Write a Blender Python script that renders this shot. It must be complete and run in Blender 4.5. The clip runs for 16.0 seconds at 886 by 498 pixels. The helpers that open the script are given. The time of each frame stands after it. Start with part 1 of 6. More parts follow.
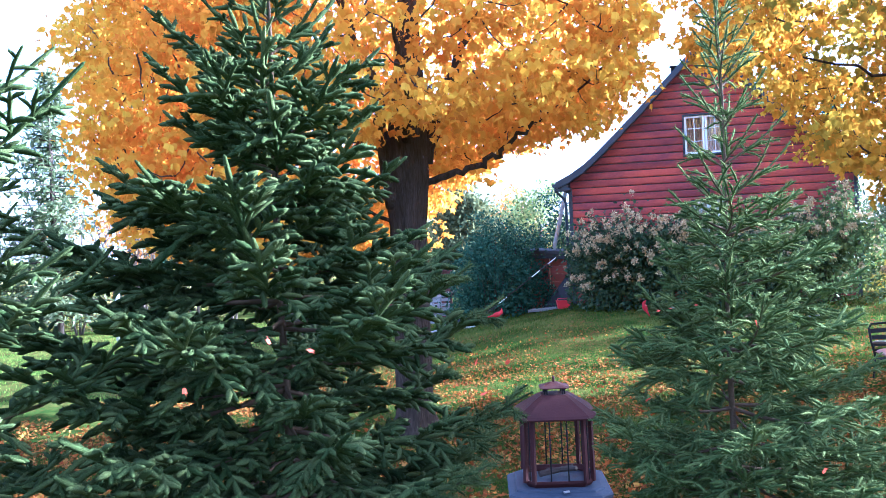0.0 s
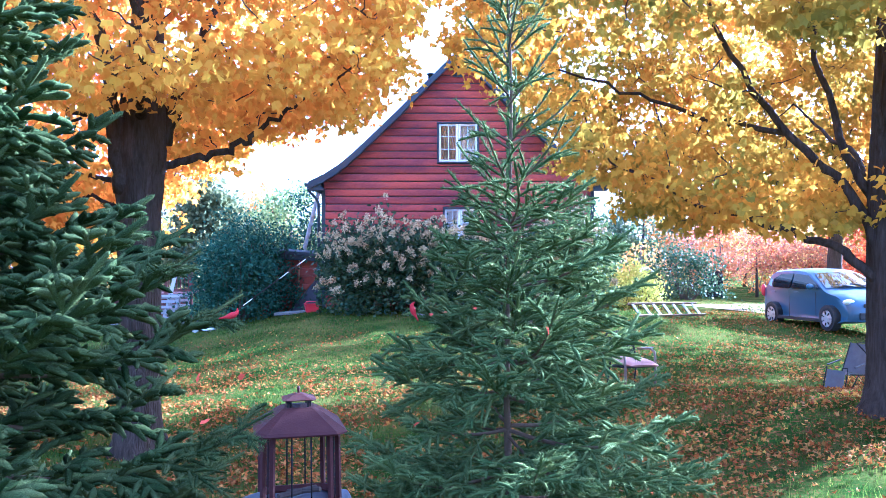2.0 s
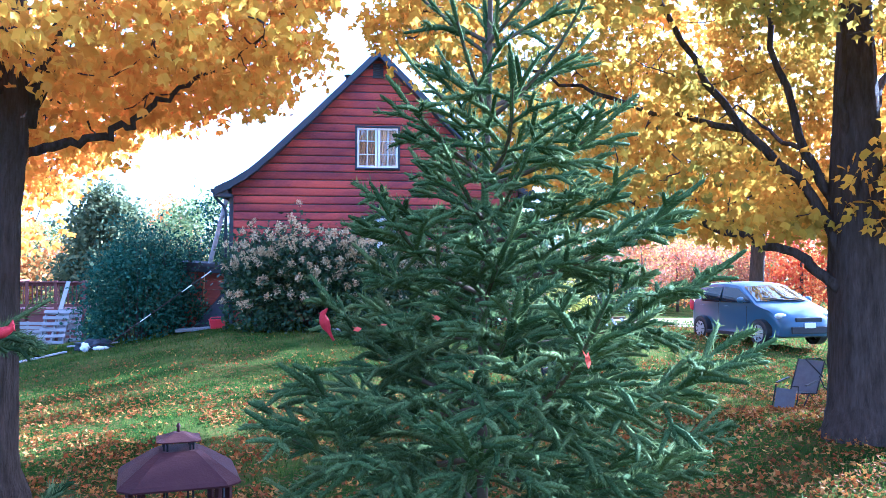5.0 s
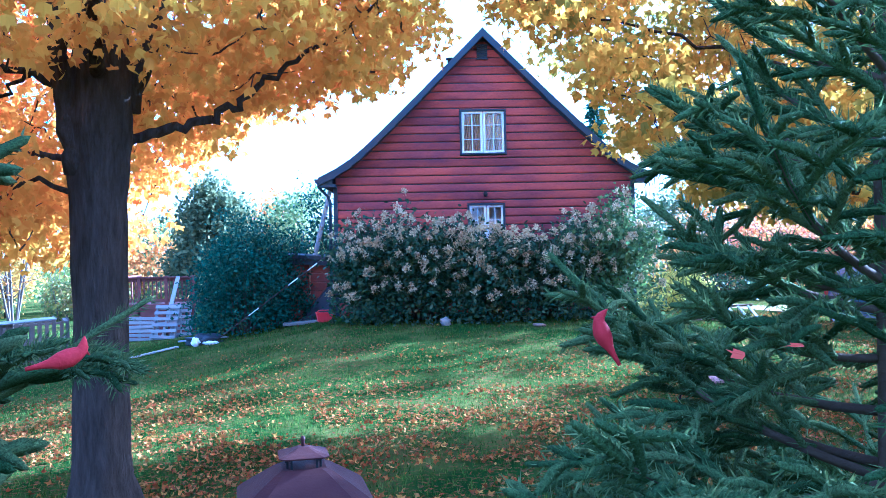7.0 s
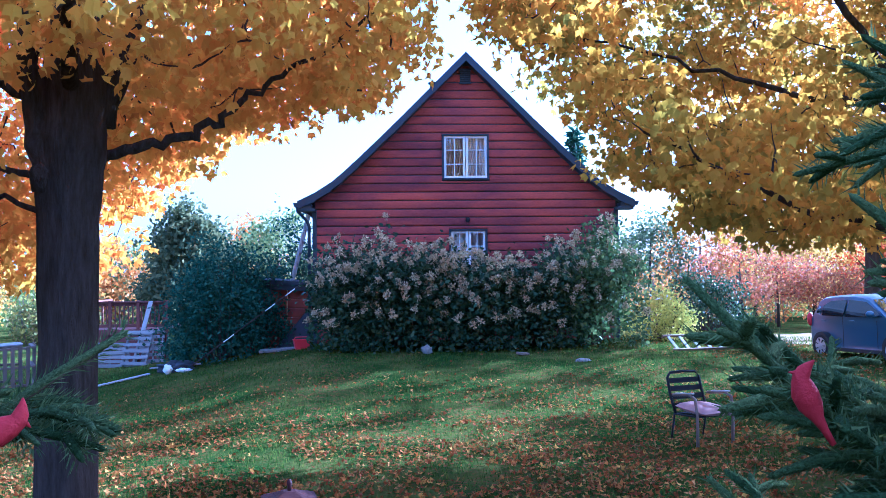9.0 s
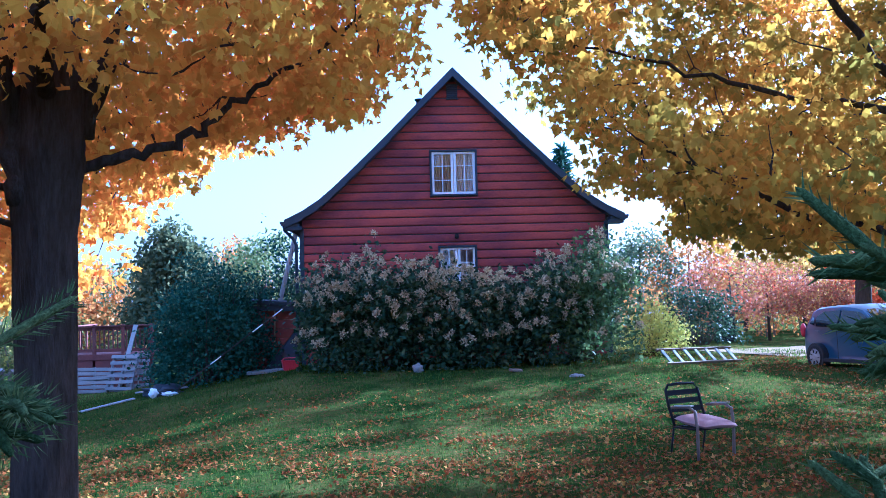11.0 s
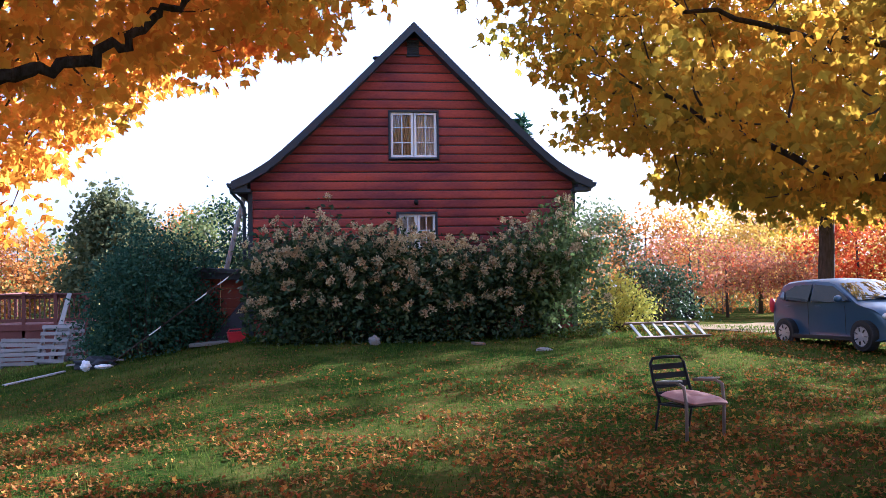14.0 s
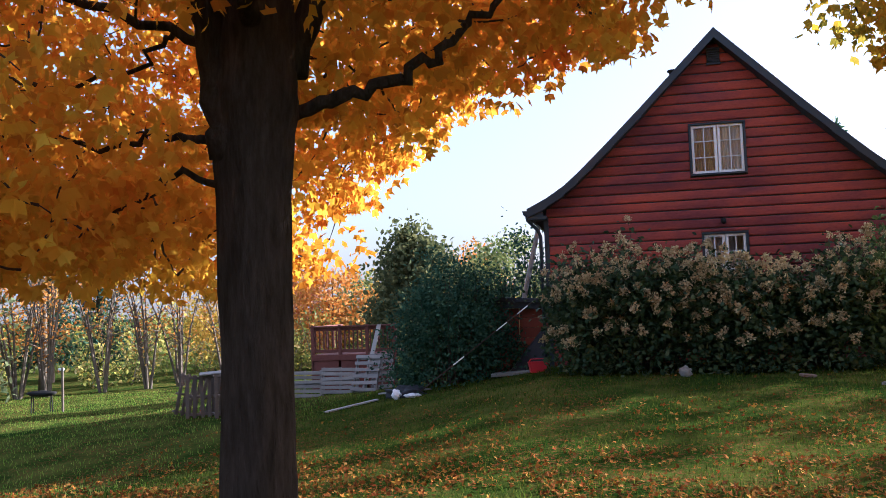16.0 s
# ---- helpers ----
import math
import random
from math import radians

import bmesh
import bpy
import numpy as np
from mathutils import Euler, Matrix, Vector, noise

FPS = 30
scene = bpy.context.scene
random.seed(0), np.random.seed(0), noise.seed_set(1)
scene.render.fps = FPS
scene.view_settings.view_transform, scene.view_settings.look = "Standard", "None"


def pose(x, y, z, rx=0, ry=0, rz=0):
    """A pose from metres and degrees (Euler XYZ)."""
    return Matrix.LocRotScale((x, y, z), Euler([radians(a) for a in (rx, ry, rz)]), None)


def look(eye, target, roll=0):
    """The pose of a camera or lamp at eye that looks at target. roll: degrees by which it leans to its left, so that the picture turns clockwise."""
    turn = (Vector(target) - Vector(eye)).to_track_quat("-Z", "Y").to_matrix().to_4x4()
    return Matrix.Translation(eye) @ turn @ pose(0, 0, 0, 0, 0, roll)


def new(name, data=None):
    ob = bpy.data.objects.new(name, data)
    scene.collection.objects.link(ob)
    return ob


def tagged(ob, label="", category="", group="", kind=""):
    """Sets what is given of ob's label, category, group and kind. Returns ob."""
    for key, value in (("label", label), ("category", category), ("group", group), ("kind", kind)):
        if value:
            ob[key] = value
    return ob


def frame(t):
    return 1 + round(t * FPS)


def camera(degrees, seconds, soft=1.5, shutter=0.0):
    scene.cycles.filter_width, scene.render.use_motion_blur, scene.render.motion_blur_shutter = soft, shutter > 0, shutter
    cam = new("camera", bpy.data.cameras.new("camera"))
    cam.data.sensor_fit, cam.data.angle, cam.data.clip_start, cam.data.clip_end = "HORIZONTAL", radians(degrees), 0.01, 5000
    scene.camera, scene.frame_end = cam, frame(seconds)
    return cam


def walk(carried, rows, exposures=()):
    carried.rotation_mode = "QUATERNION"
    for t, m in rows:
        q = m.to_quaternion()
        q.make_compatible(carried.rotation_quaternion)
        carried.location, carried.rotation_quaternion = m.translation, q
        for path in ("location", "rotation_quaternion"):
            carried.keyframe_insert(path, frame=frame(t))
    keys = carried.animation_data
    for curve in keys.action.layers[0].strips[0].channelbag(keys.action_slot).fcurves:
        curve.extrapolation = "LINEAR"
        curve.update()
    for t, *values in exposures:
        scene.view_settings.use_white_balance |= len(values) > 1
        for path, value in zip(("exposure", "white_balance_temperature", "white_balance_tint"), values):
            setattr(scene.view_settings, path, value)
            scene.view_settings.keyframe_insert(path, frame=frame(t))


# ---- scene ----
cam = camera(54.5, 16.0, soft=0.8)

PATH = [
    (0, (-1.151, -24.716, 1.924), (-1.654, -22.78, 1.907), -2.6),
    (0.5, (-1.171, -24.59, 1.905), (-1.533, -22.623, 1.867), -2.2),
    (1, (-1.181, -24.386, 1.886), (-1.396, -22.398, 1.843), -1.5),
    (1.5, (-1.207, -24.175, 1.851), (-1.317, -22.178, 1.804), -0.6),
    (2, (-1.262, -23.935, 1.847), (-1.193, -21.936, 1.826), -0.1),
    (2.5, (-1.266, -23.789, 1.832), (-1.138, -21.793, 1.817), -0.2),
    (3, (-1.227, -23.496, 1.802), (-1.068, -21.502, 1.785), -0.4),
    (3.5, (-1.197, -23.272, 1.787), (-1.042, -21.278, 1.781), -0.0),
    (3.7, (-1.212, -23.179, 1.776), (-1.041, -21.187, 1.767), 0.3),
    (5.8, (-1.307, -22.169, 1.715), (-1.026, -20.189, 1.742), -0.3),
    (6, (-1.39, -22.085, 1.732), (-1.132, -20.102, 1.753), -0.3),
    (6.5, (-1.495, -21.903, 1.723), (-1.342, -19.909, 1.725), -0.7),
    (7, (-1.503, -21.649, 1.688), (-1.463, -19.649, 1.682), -1.1),
    (7.5, (-1.516, -21.469, 1.657), (-1.472, -19.469, 1.665), -0.6),
    (8, (-1.578, -21.352, 1.668), (-1.469, -19.356, 1.69), 0.1),
    (8.5, (-1.619, -21.281, 1.671), (-1.485, -19.286, 1.71), -0.4),
    (9, (-1.634, -21.254, 1.682), (-1.536, -19.257, 1.737), -0.6),
    (9.2, (-1.626, -21.283, 1.692), (-1.532, -19.286, 1.752), -0.9),
    (11.3, (-1.67, -20.899, 1.575), (-1.541, -18.906, 1.682), -1.6),
    (11.5, (-1.662, -20.824, 1.565), (-1.534, -18.831, 1.673), -1.6),
    (12, (-1.663, -20.647, 1.514), (-1.46, -18.66, 1.611), -1.3),
    (12.5, (-1.692, -20.464, 1.511), (-1.452, -18.48, 1.597), -1.6),
    (13, (-1.725, -20.272, 1.482), (-1.489, -18.288, 1.549), -1.6),
    (13.5, (-1.73, -20.059, 1.436), (-1.5, -18.073, 1.477), -1.3),
    (14, (-1.76, -19.827, 1.416), (-1.52, -17.841, 1.464), -0.9),
    (14.5, (-1.855, -19.561, 1.392), (-1.589, -17.58, 1.47), -1.3),
    (15, (-1.872, -19.369, 1.363), (-1.728, -17.377, 1.464), -2.2),
    (15.5, (-1.922, -19.218, 1.362), (-2.013, -17.224, 1.492), -2.2),
    (16, (-2.051, -19.139, 1.375), (-2.465, -17.187, 1.509), -2.1),
]
walk(cam, [(t, look(eye, target, roll)) for t, eye, target, roll in PATH], exposures=[(0, 3.6, 4020, 23), (1.9, 3.88, 3680, 24), (2.5, 3.55, 4300, 28), (3, 3.68, 4150, 26), (3.5, 3.63, 3980, 24), (6, 3.58, 3480, 19), (7, 3.53, 3277, 16), (7.5, 3.13, 3277, 19), (9, 2.83, 3470, 25), (11.5, 2.48, 3560, 23), (12.5, 2.5, 3850, 23), (13, 2.53, 4145, 25), (14, 2.33, 4531, 27), (14.5, 1.98, 4434, 27), (16, 1.98, 4916, 21)])

# ---- world, sun, light ----
SUN_DIR = Vector((0.868, 0.497, 0.0)).normalized()
SUN_EL = radians(22.5)
world = bpy.data.worlds.new("sky")
scene.world = world
world.use_nodes = True
wn = world.node_tree.nodes
wn.clear()
sky = wn.new("ShaderNodeTexSky")
sky.sky_type = 'NISHITA'
sky.sun_disc = False
sky.sun_elevation = SUN_EL
sky.sun_rotation = math.atan2(SUN_DIR.x, SUN_DIR.y)
sky.air_density, sky.dust_density, sky.ozone_density = 1.0, 4.0, 1.2
bg = wn.new("ShaderNodeBackground")
bg.inputs["Strength"].default_value = 0.05
wo = wn.new("ShaderNodeOutputWorld")
haze = wn.new("ShaderNodeMix")
haze.data_type, haze.blend_type = 'RGBA', 'ADD'
haze.inputs[0].default_value = 1.0
haze.inputs[7].default_value = (2.6, 2.35, 1.95, 1)
world.node_tree.links.new(sky.outputs[0], haze.inputs[6])
world.node_tree.links.new(haze.outputs[2], bg.inputs[0])
world.node_tree.links.new(bg.outputs[0], wo.inputs[0])
sun = new("sun", bpy.data.lights.new("sun", 'SUN'))
sun.data.energy = 5.0
sun.data.angle = radians(0.6)
sun.data.color = (1.0, 0.87, 0.64)
to_sun = Vector((SUN_DIR.x * math.cos(SUN_EL), SUN_DIR.y * math.cos(SUN_EL), math.sin(SUN_EL)))
sun.matrix_world = look(to_sun * 60, (0, 0, 0))

# ---- materials ----
def ramp(nt, fac, colours, sharp=False):
    r = nt.nodes.new("ShaderNodeValToRGB")
    els = r.color_ramp.elements
    while len(els) < len(colours):
        els.new(0.5)
    for i, c in enumerate(colours):
        els[i].position = i / max(1, len(colours) - 1)
        els[i].color = (*c, 1)
    if sharp:
        r.color_ramp.interpolation = 'CONSTANT'
    nt.links.new(fac, r.inputs[0])
    return r.outputs[0]


def noise_tex(nt, scale, detail=4.0, stretch=(1, 1, 1), rough=0.6):
    tc = nt.nodes.new("ShaderNodeTexCoord")
    mp = nt.nodes.new("ShaderNodeMapping")
    mp.inputs["Scale"].default_value = stretch
    n = nt.nodes.new("ShaderNodeTexNoise")
    n.inputs["Scale"].default_value = scale
    n.inputs["Detail"].default_value = detail
    n.inputs["Roughness"].default_value = rough
    nt.links.new(tc.outputs["Object"], mp.inputs[0])
    nt.links.new(mp.outputs[0], n.inputs["Vector"])
    return n.outputs[0]


def mixed(nt, a, b, fac, mode='MIX'):
    m = nt.nodes.new("ShaderNodeMix")
    m.data_type, m.blend_type = 'RGBA', mode
    for sock, v in ((m.inputs[0], fac), (m.inputs[6], a), (m.inputs[7], b)):
        if isinstance(v, (int, float)):
            sock.default_value = v
        elif isinstance(v, tuple):
            sock.default_value = (*v, 1)
        else:
            nt.links.new(v, sock)
    return m.outputs[2]


def surface(name, colours, scale=3.0, stretch=(1, 1, 1), rough=0.8, metal=0.0, bump=0.3, fine=40.0, spec=0.3,
            per_object=0.0, grain=0.25, bump_dist=0.01):
    """A surface with broad variation between colours, a fine grain and relief."""
    m = bpy.data.materials.new(name)
    m.use_nodes = True
    nt = m.node_tree
    p = nt.nodes["Principled BSDF"]
    broad = noise_tex(nt, scale, 5.0, stretch)
    col = ramp(nt, broad, colours)
    f = noise_tex(nt, fine, 6.0, stretch)
    col = mixed(nt, col, ramp(nt, f, [(0.35, 0.35, 0.35), (1, 1, 1), (1.3, 1.3, 1.3)]), grain, 'MULTIPLY')
    if per_object:
        oi = nt.nodes.new("ShaderNodeObjectInfo")
        col = mixed(nt, col, ramp(nt, oi.outputs["Random"], [(0.5, 0.5, 0.52), (1, 1, 1), (1.25, 1.2, 1.15)]), per_object, 'MULTIPLY')
    nt.links.new(col, p.inputs["Base Color"])
    p.inputs["Roughness"].default_value = rough
    p.inputs["Metallic"].default_value = metal
    p.inputs["Specular IOR Level"].default_value = spec
    if bump:
        b = nt.nodes.new("ShaderNodeBump")
        b.inputs["Strength"].default_value = bump
        b.inputs["Distance"].default_value = bump_dist
        nt.links.new(f, b.inputs["Height"])
        nt.links.new(b.outputs[0], p.inputs["Normal"])
    return m


def leafy(name, colours, sheer=0.4, rough=0.55, patch=None, patch_scale=0.5, spec=0.12, grain=0.0):
    """Foliage: each leaf takes its own colour, and lets light through."""
    m = bpy.data.materials.new(name)
    m.use_nodes = True
    nt = m.node_tree
    p = nt.nodes["Principled BSDF"]
    geo = nt.nodes.new("ShaderNodeNewGeometry")
    col = ramp(nt, geo.outputs["Random Per Island"], colours)
    if patch:
        n = noise_tex(nt, patch_scale, 2.0)
        k = nt.nodes.new("ShaderNodeMapRange")
        k.inputs["From Min"].default_value, k.inputs["From Max"].default_value = 0.42, 0.6
        nt.links.new(n, k.inputs["Value"])
        col = mixed(nt, col, ramp(nt, geo.outputs["Random Per Island"], patch), k.outputs[0])
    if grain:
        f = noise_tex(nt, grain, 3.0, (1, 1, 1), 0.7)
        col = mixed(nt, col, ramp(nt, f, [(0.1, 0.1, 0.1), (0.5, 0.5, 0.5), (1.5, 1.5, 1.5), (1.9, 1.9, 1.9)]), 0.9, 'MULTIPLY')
        b = nt.nodes.new("ShaderNodeBump")
        b.inputs["Strength"].default_value, b.inputs["Distance"].default_value = 0.8, 0.006
        nt.links.new(f, b.inputs["Height"])
        nt.links.new(b.outputs[0], p.inputs["Normal"])
    nt.links.new(col, p.inputs["Base Color"])
    p.inputs["Roughness"].default_value = rough
    p.inputs["Specular IOR Level"].default_value = spec
    if sheer:
        tr = nt.nodes.new("ShaderNodeBsdfTranslucent")
        mx = nt.nodes.new("ShaderNodeMixShader")
        mx.inputs[0].default_value = sheer
        nt.links.new(col, tr.inputs[0])
        nt.links.new(p.outputs[0], mx.inputs[1])
        nt.links.new(tr.outputs[0], mx.inputs[2])
        nt.links.new(mx.outputs[0], nt.nodes["Material Output"].inputs[0])
    return m


def glass(name, tint=(0.5, 0.55, 0.6), rough=0.03, see=0.35, spec=0.8):
    m = bpy.data.materials.new(name)
    m.use_nodes = True
    nt = m.node_tree
    p = nt.nodes["Principled BSDF"]
    p.inputs["Base Color"].default_value = (*tint, 1)
    p.inputs["Roughness"].default_value = rough
    p.inputs["Transmission Weight"].default_value = see
    p.inputs["Specular IOR Level"].default_value = spec
    return m


M_BARK = surface("maple_bark", [(0.01, 0.007, 0.005), (0.036, 0.026, 0.018), (0.075, 0.054, 0.038), (0.15, 0.11, 0.08)], 3.4, (5.0, 5.0, 0.9), 0.95, 0, 1.0, 10.0, 0.05, 0, 0.7, 0.04)
M_TWIG = surface("twig_bark", [(0.045, 0.032, 0.024), (0.09, 0.07, 0.055)], 6.0, (1, 1, 1), 0.95, 0, 0.4, 40.0, 0.1)
M_SPRUCE_BARK = surface("spruce_bark", [(0.06, 0.04, 0.024), (0.13, 0.088, 0.052)], 8.0, (1, 1, 1), 0.95, 0, 0.6, 60.0, 0.08)
M_BIRCH = surface("pale_bark", [(0.062, 0.048, 0.035), (0.136, 0.108, 0.081), (0.211, 0.18, 0.145)], 3.0, (2, 2, 0.7), 0.9, 0, 0.3, 20.0, 0.15)
M_MAPLE_L = leafy("orange_maple_leaves", [(0.72, 0.38, 0.016), (0.76, 0.45, 0.02), (0.78, 0.5, 0.027), (0.8, 0.55, 0.045), (0.56, 0.25, 0.022)], 0.52,
                  0.8, [(0.68, 0.24, 0.016), (0.73, 0.33, 0.02), (0.77, 0.43, 0.028)], 0.35, 0.0)
M_MAPLE_R = leafy("yellow_maple_leaves", [(0.68, 0.35, 0.012), (0.71, 0.41, 0.015), (0.6, 0.28, 0.016), (0.66, 0.43, 0.022)], 0.44,
                  0.8, [(0.36, 0.28, 0.022), (0.25, 0.22, 0.028), (0.5, 0.34, 0.02)], 0.45, 0.0)
M_NEEDLE_PALE = leafy("young_spruce_needles", [(0.062, 0.092, 0.026), (0.095, 0.129, 0.036), (0.134, 0.163, 0.046), (0.191, 0.218, 0.065)], 0.25, 0.8, None, 0.5, 0.05)
# paler than the lawn blades: the meadow's sunlight is put into this colour
M_MEADOW_LIT = leafy("sunlit_meadow_blades", [(0.1, 0.2, 0.02), (0.15, 0.25, 0.028), (0.21, 0.29, 0.04), (0.27, 0.29, 0.07)], 0.5, 0.9, None, 0.5, 0.0)
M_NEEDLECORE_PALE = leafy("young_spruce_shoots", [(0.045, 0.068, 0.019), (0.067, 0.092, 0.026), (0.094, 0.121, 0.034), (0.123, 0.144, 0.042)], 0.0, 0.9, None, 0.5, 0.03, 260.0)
M_NEEDLE = leafy("spruce_needles", [(0.046, 0.069, 0.021), (0.073, 0.099, 0.029), (0.108, 0.131, 0.039), (0.165, 0.188, 0.057)], 0.25, 0.8, None, 0.5, 0.05)
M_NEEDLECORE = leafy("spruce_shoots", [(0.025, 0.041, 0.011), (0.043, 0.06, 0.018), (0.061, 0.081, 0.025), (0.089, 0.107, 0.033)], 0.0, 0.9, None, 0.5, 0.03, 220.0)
M_LITTER = leafy("fallen_leaves", [(0.156, 0.045, 0.009), (0.264, 0.084, 0.013), (0.108, 0.038, 0.008), (0.312, 0.124, 0.019), (0.084, 0.03, 0.008), (0.24, 0.056, 0.011), (0.408, 0.225, 0.029), (0.132, 0.051, 0.011), (0.36, 0.192, 0.042), (0.192, 0.068, 0.017)], 0.2, 0.85, None, 0.5, 0.06)
M_CAUGHT = leafy("caught_leaves", [(0.6, 0.12, 0.03), (0.65, 0.2, 0.04), (0.45, 0.04, 0.04), (0.6, 0.35, 0.2)], 0.3, 0.6)
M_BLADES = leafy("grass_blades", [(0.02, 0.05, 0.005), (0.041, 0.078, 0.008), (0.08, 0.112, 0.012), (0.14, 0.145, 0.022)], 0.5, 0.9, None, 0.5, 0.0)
M_HYDRANGEA = leafy("hydrangea_leaves", [(0.022, 0.045, 0.022), (0.036, 0.066, 0.03), (0.06, 0.095, 0.04), (0.11, 0.13, 0.055)], 0.25, 0.5)
M_PANICLE = leafy("dried_panicles", [(0.388, 0.283, 0.15), (0.517, 0.408, 0.222), (0.605, 0.516, 0.293), (0.291, 0.191, 0.098)], 0.25, 0.9, None, 0.5, 0.0)
M_DARKSHRUB = leafy("dark_shrub_leaves", [(0.027, 0.065, 0.041), (0.045, 0.094, 0.054), (0.077, 0.138, 0.074)], 0.2, 0.7, None, 0.5, 0.03)
M_GREYGREEN = leafy("grey_green_foliage", [(0.1, 0.135, 0.066), (0.15, 0.18, 0.085), (0.22, 0.24, 0.115)], 0.35, 0.9, None, 0.5, 0.0)
M_CEDAR = leafy("cedar_foliage", [(0.079, 0.101, 0.049), (0.131, 0.146, 0.063), (0.21, 0.203, 0.083)], 0.3, 0.9, None, 0.5, 0.0)
M_HYDRANGEA_PALE = leafy("pale_hydrangea_leaves", [(0.06, 0.1, 0.03), (0.1, 0.15, 0.045), (0.16, 0.2, 0.06), (0.05, 0.08, 0.03)], 0.35, 0.6)
M_BLIND = surface("tan_blind", [(0.62, 0.36, 0.17), (0.76, 0.48, 0.26)], 5.0, (6, 1, 0.4), 0.9, 0, 0.4, 30.0, 0.1)
M_YELLOWSHRUB = leafy("yellow_shrub_leaves", [(0.55, 0.5, 0.05), (0.62, 0.56, 0.08), (0.35, 0.4, 0.06)], 0.4)
M_REDSHRUB = leafy("red_shrub_leaves", [(0.352, 0.049, 0.024), (0.44, 0.114, 0.042), (0.194, 0.074, 0.037), (0.44, 0.213, 0.061), (0.264, 0.14, 0.069), (0.484, 0.131, 0.028), (0.106, 0.106, 0.028)], 0.4, 0.6, [(0.5, 0.25, 0.08), (0.3, 0.12, 0.1), (0.55, 0.2, 0.08)], 0.5)
M_REDORANGE = leafy("red_orange_leaves", [(0.528, 0.078, 0.015), (0.581, 0.14, 0.021), (0.44, 0.047, 0.015), (0.598, 0.218, 0.032)], 0.45)
M_ORANGE_FAR = leafy("orange_far_leaves", [(0.484, 0.156, 0.027), (0.528, 0.234, 0.042), (0.396, 0.234, 0.052)], 0.4)
M_YELLOW_FAR = leafy("yellow_far_leaves", [(0.528, 0.343, 0.045), (0.598, 0.39, 0.06), (0.396, 0.296, 0.053)], 0.45)
M_GREEN_FAR = leafy("green_far_leaves", [(0.1, 0.15, 0.05), (0.16, 0.19, 0.06), (0.25, 0.25, 0.08)], 0.4)
M_MIX_FAR = leafy("thicket_leaves", [(0.12, 0.17, 0.04), (0.2, 0.22, 0.05), (0.42, 0.36, 0.06), (0.3, 0.22, 0.08), (0.1, 0.14, 0.05)], 0.4)
M_SIDING = surface("red_log_siding", [(0.06, 0.026, 0.036), (0.2, 0.048, 0.046), (0.36, 0.076, 0.05), (0.17, 0.045, 0.05), (0.42, 0.095, 0.055), (0.09, 0.034, 0.042)], 0.7, (0.5, 1, 1.7), 0.75, 0, 0.7, 22.0, 0.12, 0.45, 0.75)
M_ANNEX = surface("red_plank_wall", [(0.2, 0.05, 0.035), (0.3, 0.085, 0.055)], 2.0, (1, 1, 3), 0.7, 0, 0.3, 30.0, 0.3, 0.3)
M_TRIM = surface("dark_trim_paint", [(0.015, 0.022, 0.03), (0.03, 0.04, 0.052)], 3.0, (1, 1, 1), 0.5, 0, 0.15, 60.0, 0.4)
M_ROOF = surface("dark_shingles", [(0.03, 0.035, 0.042), (0.07, 0.075, 0.08)], 4.0, (1, 1, 1), 0.9, 0, 0.6, 40.0, 0.2)
M_WHITE = surface("white_window_paint", [(0.72, 0.72, 0.7), (0.82, 0.82, 0.8)], 3.0, (1, 1, 1), 0.45, 0, 0.1, 60.0, 0.4, 0, 0.1)
M_CURTAIN = surface("cream_curtain", [(0.84, 0.64, 0.48), (0.92, 0.76, 0.62)], 5.0, (6, 1, 0.4), 0.9, 0, 0.4, 30.0, 0.2)
M_DARKROOM = surface("dark_interior", [(0.05, 0.04, 0.035), (0.1, 0.08, 0.065)], 2.0)
M_PANE = glass("window_pane", (0.98, 0.98, 0.98), 0.01, 0.98, 0.35)
M_RUST = surface("rusty_brown_steel", [(0.022, 0.008, 0.007), (0.043, 0.013, 0.011), (0.061, 0.023, 0.016)], 4.0, (1, 1, 1), 0.7, 0.0, 0.3, 50.0, 0.15)
M_BLACKMETAL = surface("black_painted_metal", [(0.01, 0.01, 0.011), (0.024, 0.022, 0.02)], 6.0, (1, 1, 1), 0.75, 0.0, 0.2, 60.0, 0.15)
M_BLUESTEEL = surface("blue_grey_steel_base", [(0.025, 0.032, 0.045), (0.055, 0.062, 0.08)], 4.0, (1, 1, 1), 0.65, 0.0, 0.2, 50.0, 0.2)
M_PINK = surface("faded_pink_cushion", [(0.373, 0.196, 0.183), (0.497, 0.323, 0.274)], 7.0, (1, 1, 1), 0.9, 0, 0.5, 30.0, 0.1)
M_ALU = surface("weathered_aluminium", [(0.288, 0.288, 0.274), (0.416, 0.416, 0.395)], 5.0, (1, 1, 1), 0.5, 0.6, 0.1, 50.0, 0.5)
M_LADDERRAIL = surface("tan_ladder_rail", [(0.16, 0.1, 0.055), (0.26, 0.17, 0.1)], 4.0, (1, 1, 1), 0.7, 0, 0.2, 40.0, 0.2)
M_CHAIRARM = surface("taupe_painted_steel", [(0.128, 0.085, 0.06), (0.192, 0.133, 0.096)], 6.0, (1, 1, 1), 0.6, 0, 0.2, 60.0, 0.25)
M_CARPAINT = surface("blue_grey_car_paint", [(0.035, 0.075, 0.125), (0.045, 0.09, 0.145)], 2.0, (1, 1, 1), 0.3, 0.1, 0.0, 60.0, 0.6, 0, 0.05)
M_CARGLASS = glass("car_glass", (0.012, 0.014, 0.015), 0.02, 0.0)
